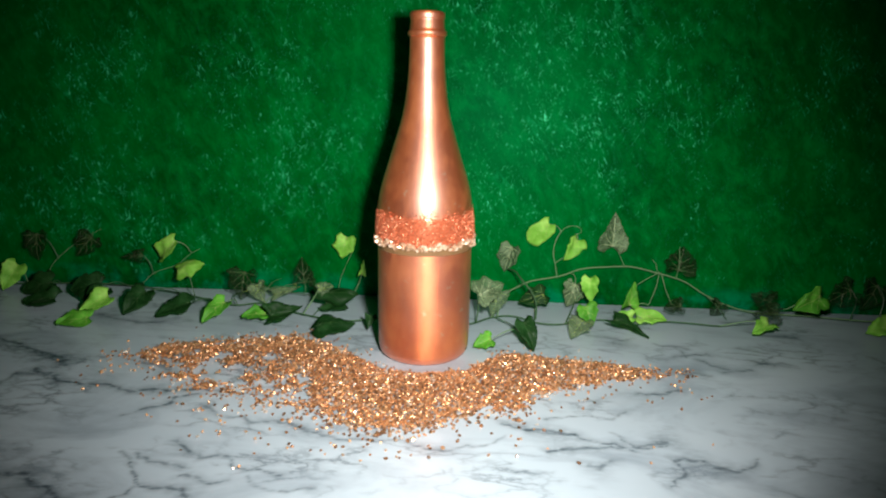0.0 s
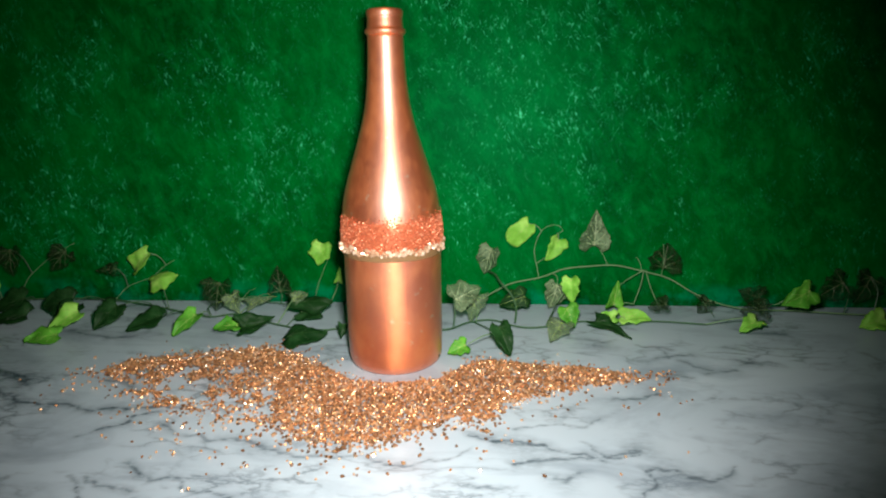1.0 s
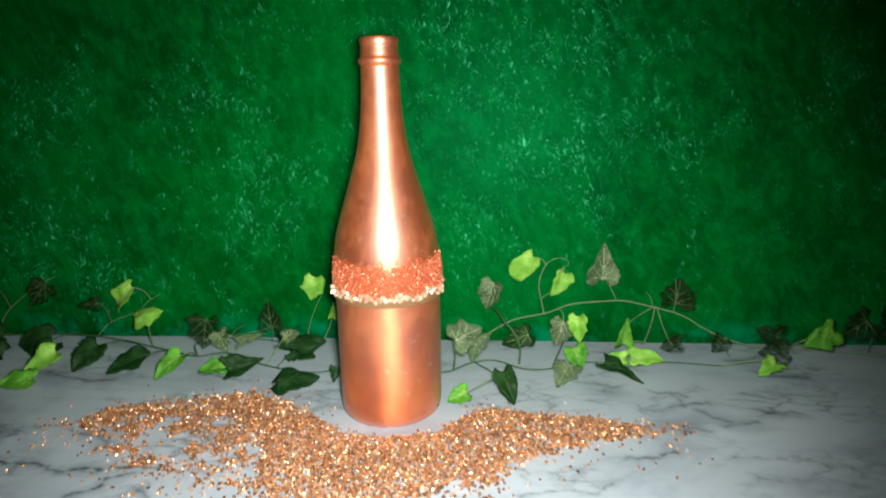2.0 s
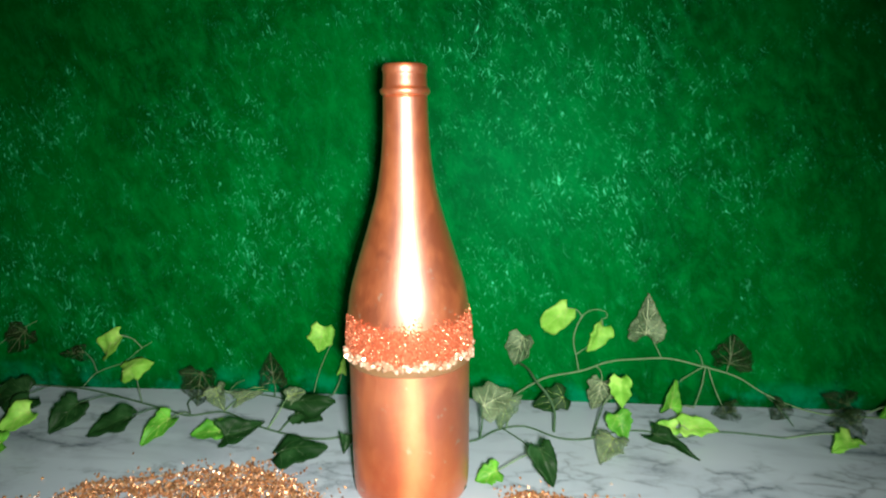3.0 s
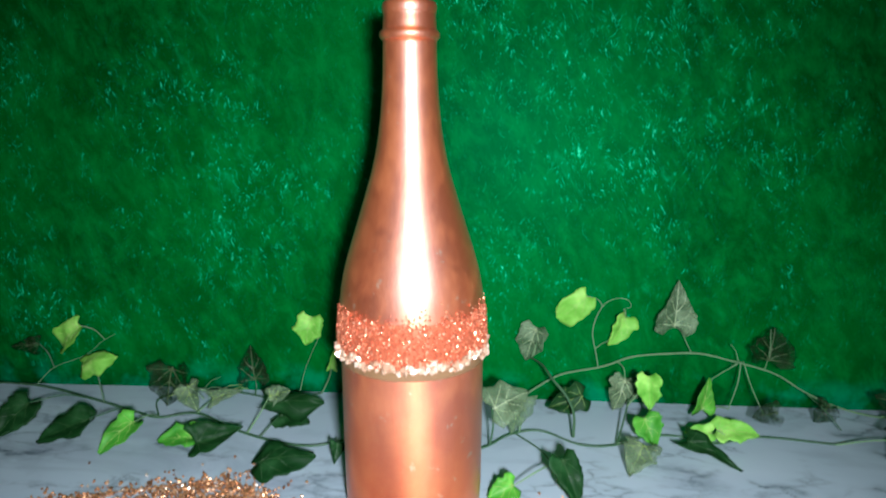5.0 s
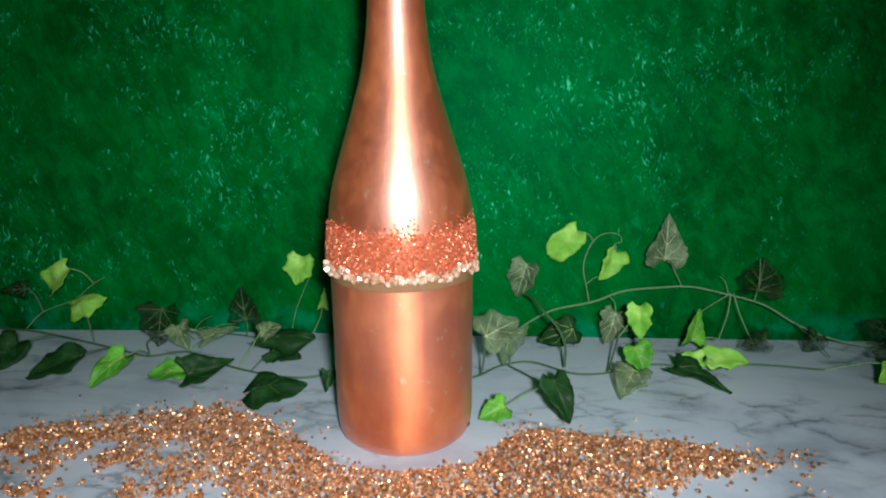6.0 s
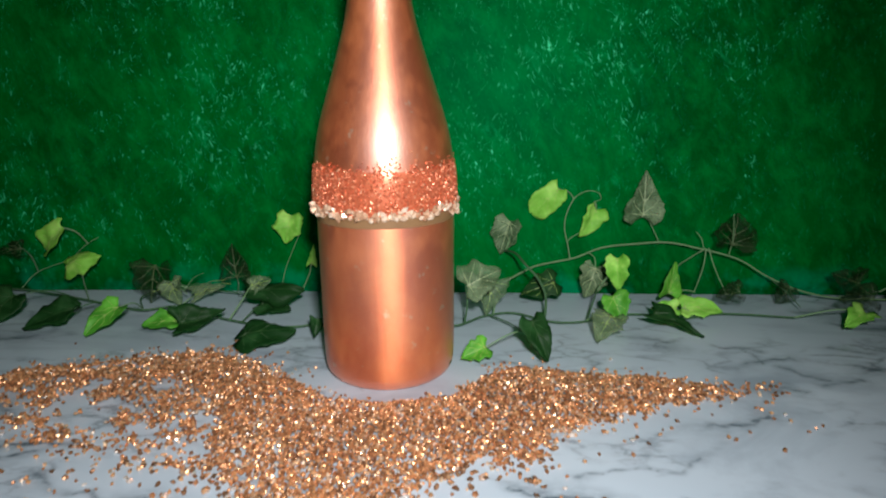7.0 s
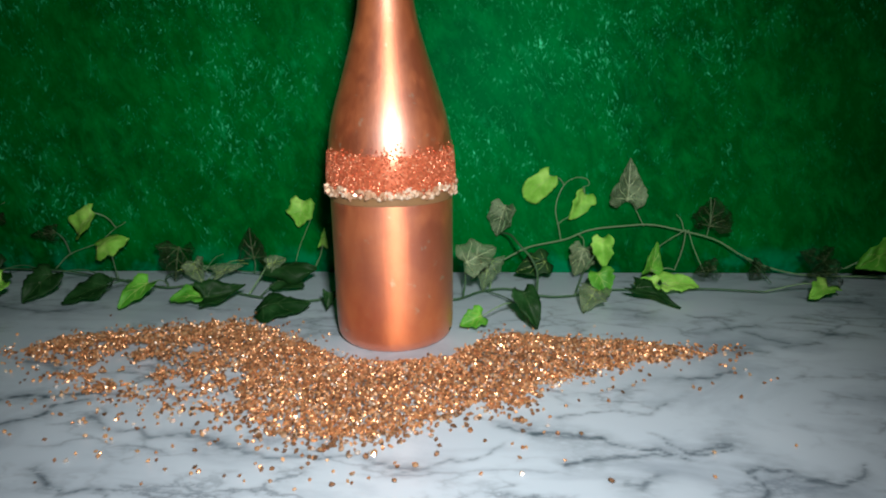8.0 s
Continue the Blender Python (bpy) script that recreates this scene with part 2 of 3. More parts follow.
def box(x0, x1, y0, y1, z0, z1, bevel=0.0):
    bm = bmesh.new()
    bmesh.ops.create_cube(bm, size=1.0)
    for v in bm.verts:
        v.co = Vector((x0 + (v.co.x + 0.5) * (x1 - x0), y0 + (v.co.y + 0.5) * (y1 - y0), z0 + (v.co.z + 0.5) * (z1 - z0)))
    if bevel:
        bmesh.ops.bevel(bm, geom=bm.edges[:], offset=bevel, segments=3, profile=0.5, affect="EDGES")
    return bm


def spline(points, steps=6):
    """Points of a Catmull-Rom curve through the given ones."""
    p = [Vector(q) for q in points]
    p = [2 * p[0] - p[1]] + p + [2 * p[-1] - p[-2]]
    out = []
    for i in range(1, len(p) - 2):
        for k in range(steps):
            t = k / steps
            a, b, c, d = p[i - 1], p[i], p[i + 1], p[i + 2]
            out.append(0.5 * (2 * b + (c - a) * t + (2 * a - 5 * b + 4 * c - d) * t * t + (3 * b - a - 3 * c + d) * t ** 3))
    out.append(p[-2])
    return out


def tube(bm, path, r0, r1, sides=6):
    """A tapered tube along a path of points."""
    rings = []
    for i, q in enumerate(path):
        d = (path[min(i + 1, len(path) - 1)] - path[max(i - 1, 0)]).normalized()
        a = d.cross(Vector((0.3, 0.9, 0.31))).normalized()
        b = d.cross(a)
        r = r0 + (r1 - r0) * i / max(1, len(path) - 1)
        rings.append([bm.verts.new(q + r * (math.cos(2 * math.pi * k / sides) * a + math.sin(2 * math.pi * k / sides) * b)) for k in range(sides)])
    for u, w in zip(rings, rings[1:]):
        for k in range(sides):
            bm.faces.new((u[k], u[(k + 1) % sides], w[(k + 1) % sides], w[k]))
    bm.faces.new(rings[0][::-1])
    bm.faces.new(rings[-1])
    return bm


# ---- the large structure ----
def leaning(z):
    """The green wall leans back a little."""
    return 0.150 + 0.055 * z


# veins of the stone: how wide, how dark, and the turns each one takes over the slab
VEINS_WEST_LONG = [
    (0.0026, 0.95, [(-0.313, -0.078), (-0.281, -0.088), (-0.252, -0.098), (-0.227, -0.105), (-0.201, -0.1), (-0.169, -0.1), (-0.142, -0.102)]),
    (0.0022, 0.7, [(-0.324, -0.1), (-0.325, -0.085), (-0.31, -0.081)]),
    (0.0018, 0.7, [(-0.198, -0.14), (-0.184, -0.132), (-0.178, -0.118), (-0.169, -0.11)]),
    (0.0018, 0.6, [(-0.152, -0.129), (-0.131, -0.137), (-0.11, -0.141), (-0.085, -0.142), (-0.058, -0.151), (-0.039, -0.153), (-0.022, -0.158), (-0.003, -0.16), (0.024, -0.164)]),
    (0.0013, 0.7, [(-0.151, -0.168), (-0.136, -0.18), (-0.127, -0.183), (-0.108, -0.185), (-0.095, -0.194), (-0.078, -0.196), (-0.062, -0.201)]),
]
VEINS_WEST_CRACKS = [
    (0.0026, 0.95, [(-0.262, -0.209), (-0.234, -0.217), (-0.216, -0.221), (-0.198, -0.227), (-0.179, -0.231), (-0.161, -0.239)]),
    (0.0012, 0.75, [(-0.18, -0.187), (-0.166, -0.196), (-0.15, -0.216), (-0.152, -0.223), (-0.151, -0.232)]),
    (0.0011, 0.6, [(-0.172, -0.187), (-0.151, -0.195), (-0.132, -0.196)]),
    (0.0016, 0.7, [(-0.15, -0.216), (-0.13, -0.221), (-0.115, -0.225)]),
    (0.0011, 0.6, [(-0.131, -0.205), (-0.111, -0.212), (-0.098, -0.208)]),
    (0.0011, 0.5, [(-0.086, -0.204), (-0.077, -0.214), (-0.06, -0.221), (-0.041, -0.216)]),
    (0.0055, 0.75, [(-0.393, -0.019), (-0.339, -0.042), (-0.293, -0.064)]),
]
VEINS_EAST_NEAR = [
    (0.0032, 0.7, [(0.069, -0.126), (0.084, -0.136), (0.104, -0.138), (0.126, -0.14), (0.144, -0.149), (0.157, -0.154)]),
    (0.0014, 0.5, [(0.013, -0.169), (0.053, -0.158), (0.072, -0.145)]),
    (0.0022, 0.65, [(0.101, -0.162), (0.128, -0.154), (0.15, -0.155)]),
    (0.0013, 0.6, [(0.147, -0.13), (0.152, -0.144), (0.165, -0.153), (0.175, -0.149)]),
    (0.0032, 0.7, [(0.158, -0.149), (0.178, -0.144)]),
    (0.0028, 0.55, [(0.128, -0.177), (0.134, -0.182), (0.143, -0.172)]),
    (0.0016, 0.5, [(0.07, -0.185), (0.082, -0.187), (0.092, -0.192)]),
]
VEINS_EAST_FAR = [
    (0.002, 0.6, [(0.166, -0.191), (0.177, -0.175), (0.176, -0.166), (0.193, -0.161)]),
    (0.0012, 0.5, [(0.161, -0.1), (0.147, -0.11), (0.131, -0.107), (0.101, -0.119)]),
    (0.0026, 0.6, [(0.181, -0.066), (0.198, -0.069), (0.217, -0.062)]),
    (0.0018, 0.6, [(0.2, -0.166), (0.214, -0.168), (0.231, -0.16)]),
    (0.0018, 0.6, [(0.212, 0.044), (0.23, 0.032), (0.238, 0.007)]),
    (0.0025, 0.6, [(0.246, 0.002), (0.267, -0.008)]),
    (0.0025, 0.6, [(0.32, 0.079), (0.364, 0.069)]),
    (0.0025, 0.55, [(0.306, 0.102), (0.351, 0.115)]),
]

VEINS_BACK = [
    (0.0032, 0.6, [(0.22, 0.037), (0.241, 0.028)]),
    (0.003, 0.65, [(0.225, 0.006), (0.253, 0.017)]),
    (0.0034, 0.6, [(0.298, 0.039), (0.319, 0.032)]),
    (0.0034, 0.6, [(0.291, 0.007), (0.323, 0.004)]),
    (0.003, 0.55, [(0.258, -0.016), (0.286, -0.01)]),
    (0.0026, 0.55, [(0.219, -0.031), (0.239, -0.025)]),
    (0.0036, 0.6, [(0.17, -0.066), (0.188, -0.07), (0.21, -0.063)]),
    (0.0045, 0.6, [(-0.336, 0.06), (-0.295, 0.042), (-0.26, 0.038)]),
    (0.0036, 0.55, [(-0.239, -0.055), (-0.203, -0.065)]),
    (0.003, 0.5, [(-0.191, 0.055), (-0.15, 0.045)]),
    (0.0026, 0.45, [(0.152, 0.055), (0.179, 0.041)]),
]


def vein_field(xy):
    """How dark the veins are at each point of the slab."""
    wob = np.zeros_like(xy)
    for k, (f, amp) in enumerate(((35, 0.0045), (90, 0.0024), (230, 0.0012))):
        wob[:, 0] += amp * np.sin(f * xy[:, 0] + 1.7 * f * xy[:, 1] + 3 * np.sin(0.6 * f * xy[:, 1] + k))
        wob[:, 1] += 0.8 * amp * np.sin(1.3 * f * xy[:, 0] - f * xy[:, 1] + 2 * np.sin(0.8 * f * xy[:, 0] + 2 * k))
    q = xy + wob
    dark = np.zeros(len(xy))
    for width, tone, turns in VEINS_WEST_LONG + VEINS_WEST_CRACKS + VEINS_EAST_NEAR + VEINS_EAST_FAR + VEINS_BACK:
        tone = min(1.0, 1.4 * tone)
        run = np.array(turns)
        for (x0, y0), (x1, y1) in zip(run, run[1:]):
            d = np.array((x1 - x0, y1 - y0))
            t = np.clip(((q - (x0, y0)) @ d) / (d @ d), 0, 1)
            away = np.hypot(q[:, 0] - x0 - t * d[0], (q[:, 1] - y0 - t * d[1]) * 0.8)
            swell = 0.65 + 0.5 * np.sin(70 * q[:, 0] + 40 * q[:, 1] + 9 * width)
            near = away / (1.05 * width * swell.clip(0.4))
            dark = np.maximum(dark, tone * np.maximum(np.exp(-near ** 2), 0.42 * np.exp(-(near / 3.0) ** 2)))
    return dark


def slab():
    """The counter top: finely divided where its veins show, with a rounded front edge."""
    xs = np.concatenate((np.linspace(-1.3, -0.47, 12), np.linspace(-0.45, 0.45, 560), np.linspace(0.47, 1.3, 12)))
    ys = np.concatenate((np.linspace(-0.996, -0.29, 10), np.linspace(-0.27, 0.15, 270), np.linspace(0.18, 0.30, 4)))
    gx, gy = np.meshgrid(xs, ys)
    top = np.stack((gx.ravel(), gy.ravel(), np.zeros(gx.size)), 1)
    w, h = len(xs), len(ys)
    idx = np.arange(w * h).reshape(h, w)
    faces = np.stack((idx[:-1, :-1], idx[:-1, 1:], idx[1:, 1:], idx[1:, :-1]), -1).reshape(-1, 4).tolist()
    verts = top.tolist()
    rim = idx[0, :].tolist() + idx[1:, -1].tolist() + idx[-1, -2::-1].tolist() + idx[-2:0:-1, 0].tolist()
    last = rim
    for out, z in ((0.0012, -0.0008), (0.0035, -0.004), (0.0035, -0.04)):
        ring = []
        for i in rim:
            x, y, _ = top[i]
            ring.append(len(verts))
            verts.append((x + (out if x > 1.29 else -out if x < -1.29 else 0), y - (out if y < -0.99 else 0), z))
        faces += [(last[k], ring[k], ring[(k + 1) % len(rim)], last[(k + 1) % len(rim)]) for k in range(len(rim))]
        last = ring
    faces.append(last[::-1])
    me = bpy.data.meshes.new("marble_counter")
    me.from_pydata(verts, [], faces)
    field = np.zeros(len(verts))
    field[:len(top)] = vein_field(top[:, :2])
    me.attributes.new("vein", "FLOAT", "POINT").data.foreach_set("value", field.astype(np.float32))
    me.materials.append(MARBLE)
    return me


table = new("marble_counter", slab())
tagged(table, "pale blue-grey marble counter top with dark grey veins", "counter", kind="structure")
counter_body = mesh_object("counter_body", box(-1.25, 1.25, -0.95, 0.30, -0.80, -0.041), PLAIN_WALL)
tagged(counter_body, "plain body carrying the marble counter top", "counter", kind="structure")

bm = bmesh.new()
bmesh.ops.create_grid(bm, x_segments=140, y_segments=70, size=1.0)
for v in bm.verts:
    x, z = v.co.x * 1.6, 0.0005 + (v.co.y + 1) * 0.85
    dent = noise.fractal(Vector((x * 7, 3.1, z * 7)), 1.0, 2.0, 3) * 0.0012
    v.co = Vector((x, leaning(z) + dent, z))
back = bmesh.ops.extrude_face_region(bm, geom=bm.faces[:])
for v in (e for e in back["geom"] if isinstance(e, bmesh.types.BMVert)):
    v.co.y += 0.06
bmesh.ops.recalc_face_normals(bm, faces=bm.faces[:])
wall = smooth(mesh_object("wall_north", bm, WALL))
tagged(wall, "dark green rough painted wall with pale flecks", "wall", kind="structure")

for name, dims, mat, text in (
    ("wall_south", (-1.7, 1.7, -2.6, -2.5, -0.8, 1.75), PLAIN_WALL, "plain wall of the dark room"),
    ("wall_west", (-1.7, -1.6, -2.5, 0.42, -0.8, 1.75), PLAIN_WALL, "plain wall of the dark room"),
    ("wall_east", (1.6, 1.7, -2.5, 0.42, -0.8, 1.75), PLAIN_WALL, "plain wall of the dark room"),
    ("floor", (-1.7, 1.7, -2.6, 0.42, -0.9, -0.8), FLOORING, "plain dark floor of the room"),
    ("ceiling", (-1.7, 1.7, -2.6, 0.42, 1.75, 1.85), PLAIN_WALL, "plain ceiling of the dark room"),
):
    tagged(mesh_object(name, box(*dims), mat), text, name.split("_")[0], kind="structure")


# ---- the copper bottle ----
def lathe(profile, sides=96):
    """A turned body from (height, radius) pairs, bottom to top."""
    bm = bmesh.new()
    rings = []
    for z, r in profile:
        rings.append([bm.verts.new((r * math.cos(2 * math.pi * k / sides), r * math.sin(2 * math.pi * k / sides), z)) for k in range(sides)])
    for u, w in zip(rings, rings[1:]):
        for k in range(sides):
            bm.faces.new((u[k], u[(k + 1) % sides], w[(k + 1) % sides], w[k]))
    bm.faces.new(rings[0][::-1])
    bm.faces.new(rings[-1])
    return bm


def fine(pairs, steps=8):
    """Smooth (height, radius) pairs."""
    return [(q.x, q.y) for q in spline([(z, r, 0) for z, r in pairs], steps)]


bottle = new("bottle")
tagged(bottle, "tall copper-painted glass bottle with a glitter band, on marble", "bottle")
outer = fine([(0.0, 0.0335), (0.0012, 0.0362), (0.005, 0.0391), (0.011, 0.0400), (0.025, 0.0404), (0.06, 0.0405), (0.10, 0.0406), (0.122, 0.0406),
              (0.135, 0.0399), (0.146, 0.0381), (0.157, 0.0352), (0.173, 0.0302), (0.190, 0.0249), (0.207, 0.0201), (0.223, 0.0171), (0.240, 0.0152),
              (0.256, 0.0143), (0.2700, 0.0140)])
inner = [(0.2875, 0.0092), (0.255, 0.0095), (0.225, 0.012)]
body = part("body", lathe([(0.003, 0.02), (0.0015, 0.028)] + outer + [(0.2702, 0.0120), (0.2860, 0.0105)] + inner), COPPER, bottle)
smooth(body)
finish = fine([(0.2700, 0.0141), (0.2708, 0.0152), (0.2725, 0.0158), (0.2742, 0.0153), (0.2752, 0.0142), (0.279, 0.0138), (0.2825, 0.0135), (0.2838, 0.0139),
               (0.2862, 0.0142), (0.2880, 0.0139), (0.2890, 0.0128), (0.2888, 0.0110), (0.2870, 0.0102)], 5)
smooth(part("neck_finish", lathe(finish, 72), COPPER, bottle, "ringed lip of the bottle in copper paint"))

rng = random.Random(11)
bandwork = fine([(0.1035, 0.0404), (0.1045, 0.0414), (0.109, 0.0418), (0.118, 0.0415), (0.126, 0.0408), (0.129, 0.0402)], 3)
smooth(part("glue_band", lathe(bandwork), REDBEAD, bottle, "red copper glue layer under the glitter"))


strip = fine([(0.0975, 0.0404), (0.0979, 0.0408), (0.1005, 0.0409), (0.1045, 0.0410)], 3)
smooth(part("glue_strip", lathe(strip), GLUE, bottle, "bare olive-brown strip of dried glue"))


def chip_shape(r, sides, rnd):
    """A small uneven double pyramid: points and faces."""
    spin = rnd.uniform(0, 6.28)
    pts = [(r * rnd.uniform(0.75, 1.1) * math.cos(spin + 2 * math.pi * k / sides), r * rnd.uniform(0.75, 1.1) * math.sin(spin + 2 * math.pi * k / sides), r * rnd.uniform(-0.15, 0.25)) for k in range(sides)]
    pts += [(0, 0, r * rnd.uniform(0.45, 0.85)), (0, 0, -r * rnd.uniform(0.6, 0.95))]
    faces = [(k, (k + 1) % sides, sides) for k in range(sides)] + [((k + 1) % sides, k, sides + 1) for k in range(sides)]
    return np.array(pts), faces


def chips_mesh(name, places, material, parent, label, rnd, sides=5):
    """Many chips as one mesh; places: centre and radius of each."""
    shapes = [chip_shape(1.0, sides, rnd) for _ in range(24)]
    verts, faces = [], []
    for centre, r in places:
        pts, fs = rnd.choice(shapes)
        m = np.array(Euler((rnd.uniform(-1.2, 1.2), rnd.uniform(-1.2, 1.2), rnd.uniform(0, 6.28))).to_matrix())
        start = len(verts)
        verts.extend(map(tuple, pts @ m.T * r + np.array(centre)))
        faces.extend(tuple(i + start for i in f) for f in fs)
    me = bpy.data.meshes.new(name)
    me.from_pydata(verts, [], faces)
    me.materials.append(material)
    ob = new(name, me)
    ob.parent = parent
    tagged(ob, label, kind="stuff")
    return ob


def band_radius(z):
    return float(np.interp(z, [0.1035, 0.109, 0.118, 0.126, 0.140], [0.0414, 0.0420, 0.0417, 0.0410, 0.0396]))


places = []
for _ in range(6200):
    a = rng.uniform(0, 2 * math.pi)
    top = 0.1275 + 0.0035 * noise.noise(Vector((3 * math.cos(a), 3 * math.sin(a), 0.5))) + 0.002 * noise.noise(Vector((9 * math.cos(a), 9 * math.sin(a), 2)))
    z = rng.uniform(0.104, top) if rng.random() < 0.93 else top + abs(rng.gauss(0, 0.0028))
    r = band_radius(z) + rng.uniform(-0.0003, 0.0006)
    places.append(((r * math.cos(a), r * math.sin(a), z), rng.uniform(0.0005, 0.00095)))
chips_mesh("glitter_band", places, REDBEAD, bottle, "band of fine red copper glitter beads", rng)

bead_meshes = []
for k in range(6):
    pts, fs = chip_shape(1.0, 7, rng)
    me = bpy.data.meshes.new("bead")
    me.from_pydata([tuple(p) for p in pts], [], fs)
    me.materials.append(CLEAR)
    bead_meshes.append(me)
for k in range(290):
    a = 2 * math.pi * (k + rng.uniform(-0.6, 0.6)) / 290
    sag = 0.1050 + 0.0034 * noise.noise(Vector((4 * math.cos(a), 4 * math.sin(a), 7))) + rng.uniform(-0.0022, 0.0024)
    r = 0.0421 + rng.uniform(-0.0006, 0.0012)
    ob = new("bead", rng.choice(bead_meshes))
    ob.parent = bottle
    s = rng.uniform(0.0011, 0.0018) if rng.random() < 0.55 else rng.uniform(0.0019, 0.0029)
    ob.matrix_basis = Matrix.Translation((r * math.cos(a), r * math.sin(a), sag)) @ Euler((rng.uniform(0, 6), rng.uniform(0, 6), rng.uniform(0, 6))).to_matrix().to_4x4() @ Matrix.Diagonal((s, s, s, 1))


# ---- the heap of crystal chips ----
def heap_back(x):
    return float(np.interp(x, [-0.25, -0.235, -0.17, -0.122, -0.081, -0.056, -0.031, 0.002, 0.041, 0.059, 0.079, 0.117, 0.155, 0.189, 0.205],
                           [-0.045, -0.016, 0.004, 0.017, -0.004, -0.023, -0.046, -0.051, -0.041, -0.016, 0.0, -0.008, -0.012, -0.022, -0.036]))


def heap_front(x):
    return float(np.interp(x, [-0.25, -0.20, -0.17, -0.13, -0.10, -0.07, -0.05, -0.012, 0.02, 0.045, 0.085, 0.095, 0.129, 0.163, 0.205],
                           [-0.052, -0.078, -0.098, -0.110, -0.116, -0.128, -0.142, -0.154, -0.137, -0.120, -0.112, -0.092, -0.069, -0.052, -0.038]))


def heap_height(x, y):
    """How deep the chips lie at a place on the counter."""
    d = min(heap_back(x) - y, (y - heap_front(x)) * 0.75)
    if d <= 0:
        return 0.0
    lump = 0.75 + 0.5 * noise.noise(Vector((x * 40, y * 40, 1.7)))
    return 0.0065 * lump * min(1.0, d / 0.034)


rng = random.Random(5)
heap = new("crystal_heap")
tagged(heap, "spilled heap of glittering gold-copper crystal chips on marble", "crystals", kind="stuff")
places = []
while len(places) < 16500:
    x, y = rng.uniform(-0.25, 0.205), rng.uniform(-0.158, 0.02)
    h = heap_height(x, y)
    if h <= 0:
        continue
    thin = (y - heap_front(x)) / max(1e-6, heap_back(x) - heap_front(x))
    gap = 0.6 * noise.noise(Vector((x * 50, y * 70, 4.0))) + 0.5 * noise.noise(Vector((x * 130, y * 170, 9.0)))
    left = max(0.0, min(1.25, (-0.03 - x) / 0.08))
    if (1.4 + 1.1 * left) * gap + rng.uniform(-0.3, 0.3) < 0.48 + 0.10 * left - 1.15 * thin / (0.20 + 0.48 * left):
        continue
    r = rng.uniform(0.0008, 0.0015)
    places.append(((x, y, r * 0.7 + h * rng.random() ** 0.6), r))
while len(places) < 17500:
    x = rng.uniform(-0.27, 0.235) if rng.random() < 0.7 else rng.gauss(-0.13, 0.05)
    back, front = heap_back(x), heap_front(x)
    y = back + rng.expovariate(1 / 0.006) if rng.random() < 0.33 else front + 0.02 - rng.expovariate(1 / 0.017)
    if math.hypot(x, y) < 0.047 or y < -0.2:
        continue
    r = rng.uniform(0.0009, 0.0016)
    places.append(((x, y, r * 0.75), r))
chips_mesh("chips", places, CHIPS, heap, "small faceted gold-copper crystal chips", rng)

chip_meshes = []
for k in range(8):
    pts, fs = chip_shape(1.0, 6, rng)
    me = bpy.data.meshes.new("chip")
    me.from_pydata([tuple(p) for p in pts], [], fs)
    me.materials.append(LOOSE)
    chip_meshes.append(me)
spots = [(-0.085, -0.171), (-0.072, -0.169), (-0.069, -0.172), (-0.056, -0.175), (-0.034, -0.178), (-0.036, -0.169), (-0.006, -0.18), (0.116, -0.173), (0.077, -0.169),
         (0.061, -0.142), (0.109, -0.134), (0.029, -0.164), (0.132, -0.086), (-0.165, -0.124), (0.183, -0.084), (0.219, -0.057), (0.077, -0.156), (0.021, -0.176)]
while len(spots) < 280:
    x = rng.gauss(0.0, 0.075)
    y = heap_front(x) + 0.008 - rng.expovariate(1 / 0.008)
    if -0.26 < x < 0.22 and y > -0.19:
        spots.append((x, y))
for x, y in spots:
    ob = new("chip", rng.choice(chip_meshes))
    ob.parent = heap
    s = rng.uniform(0.0012, 0.0019)
    ob.matrix_basis = Matrix.Translation((x, y, s * 0.75)) @ Euler((rng.uniform(-0.6, 0.6), rng.uniform(-0.6, 0.6), rng.uniform(0, 6))).to_matrix().to_4x4() @ Matrix.Diagonal((s, s, s, 1))


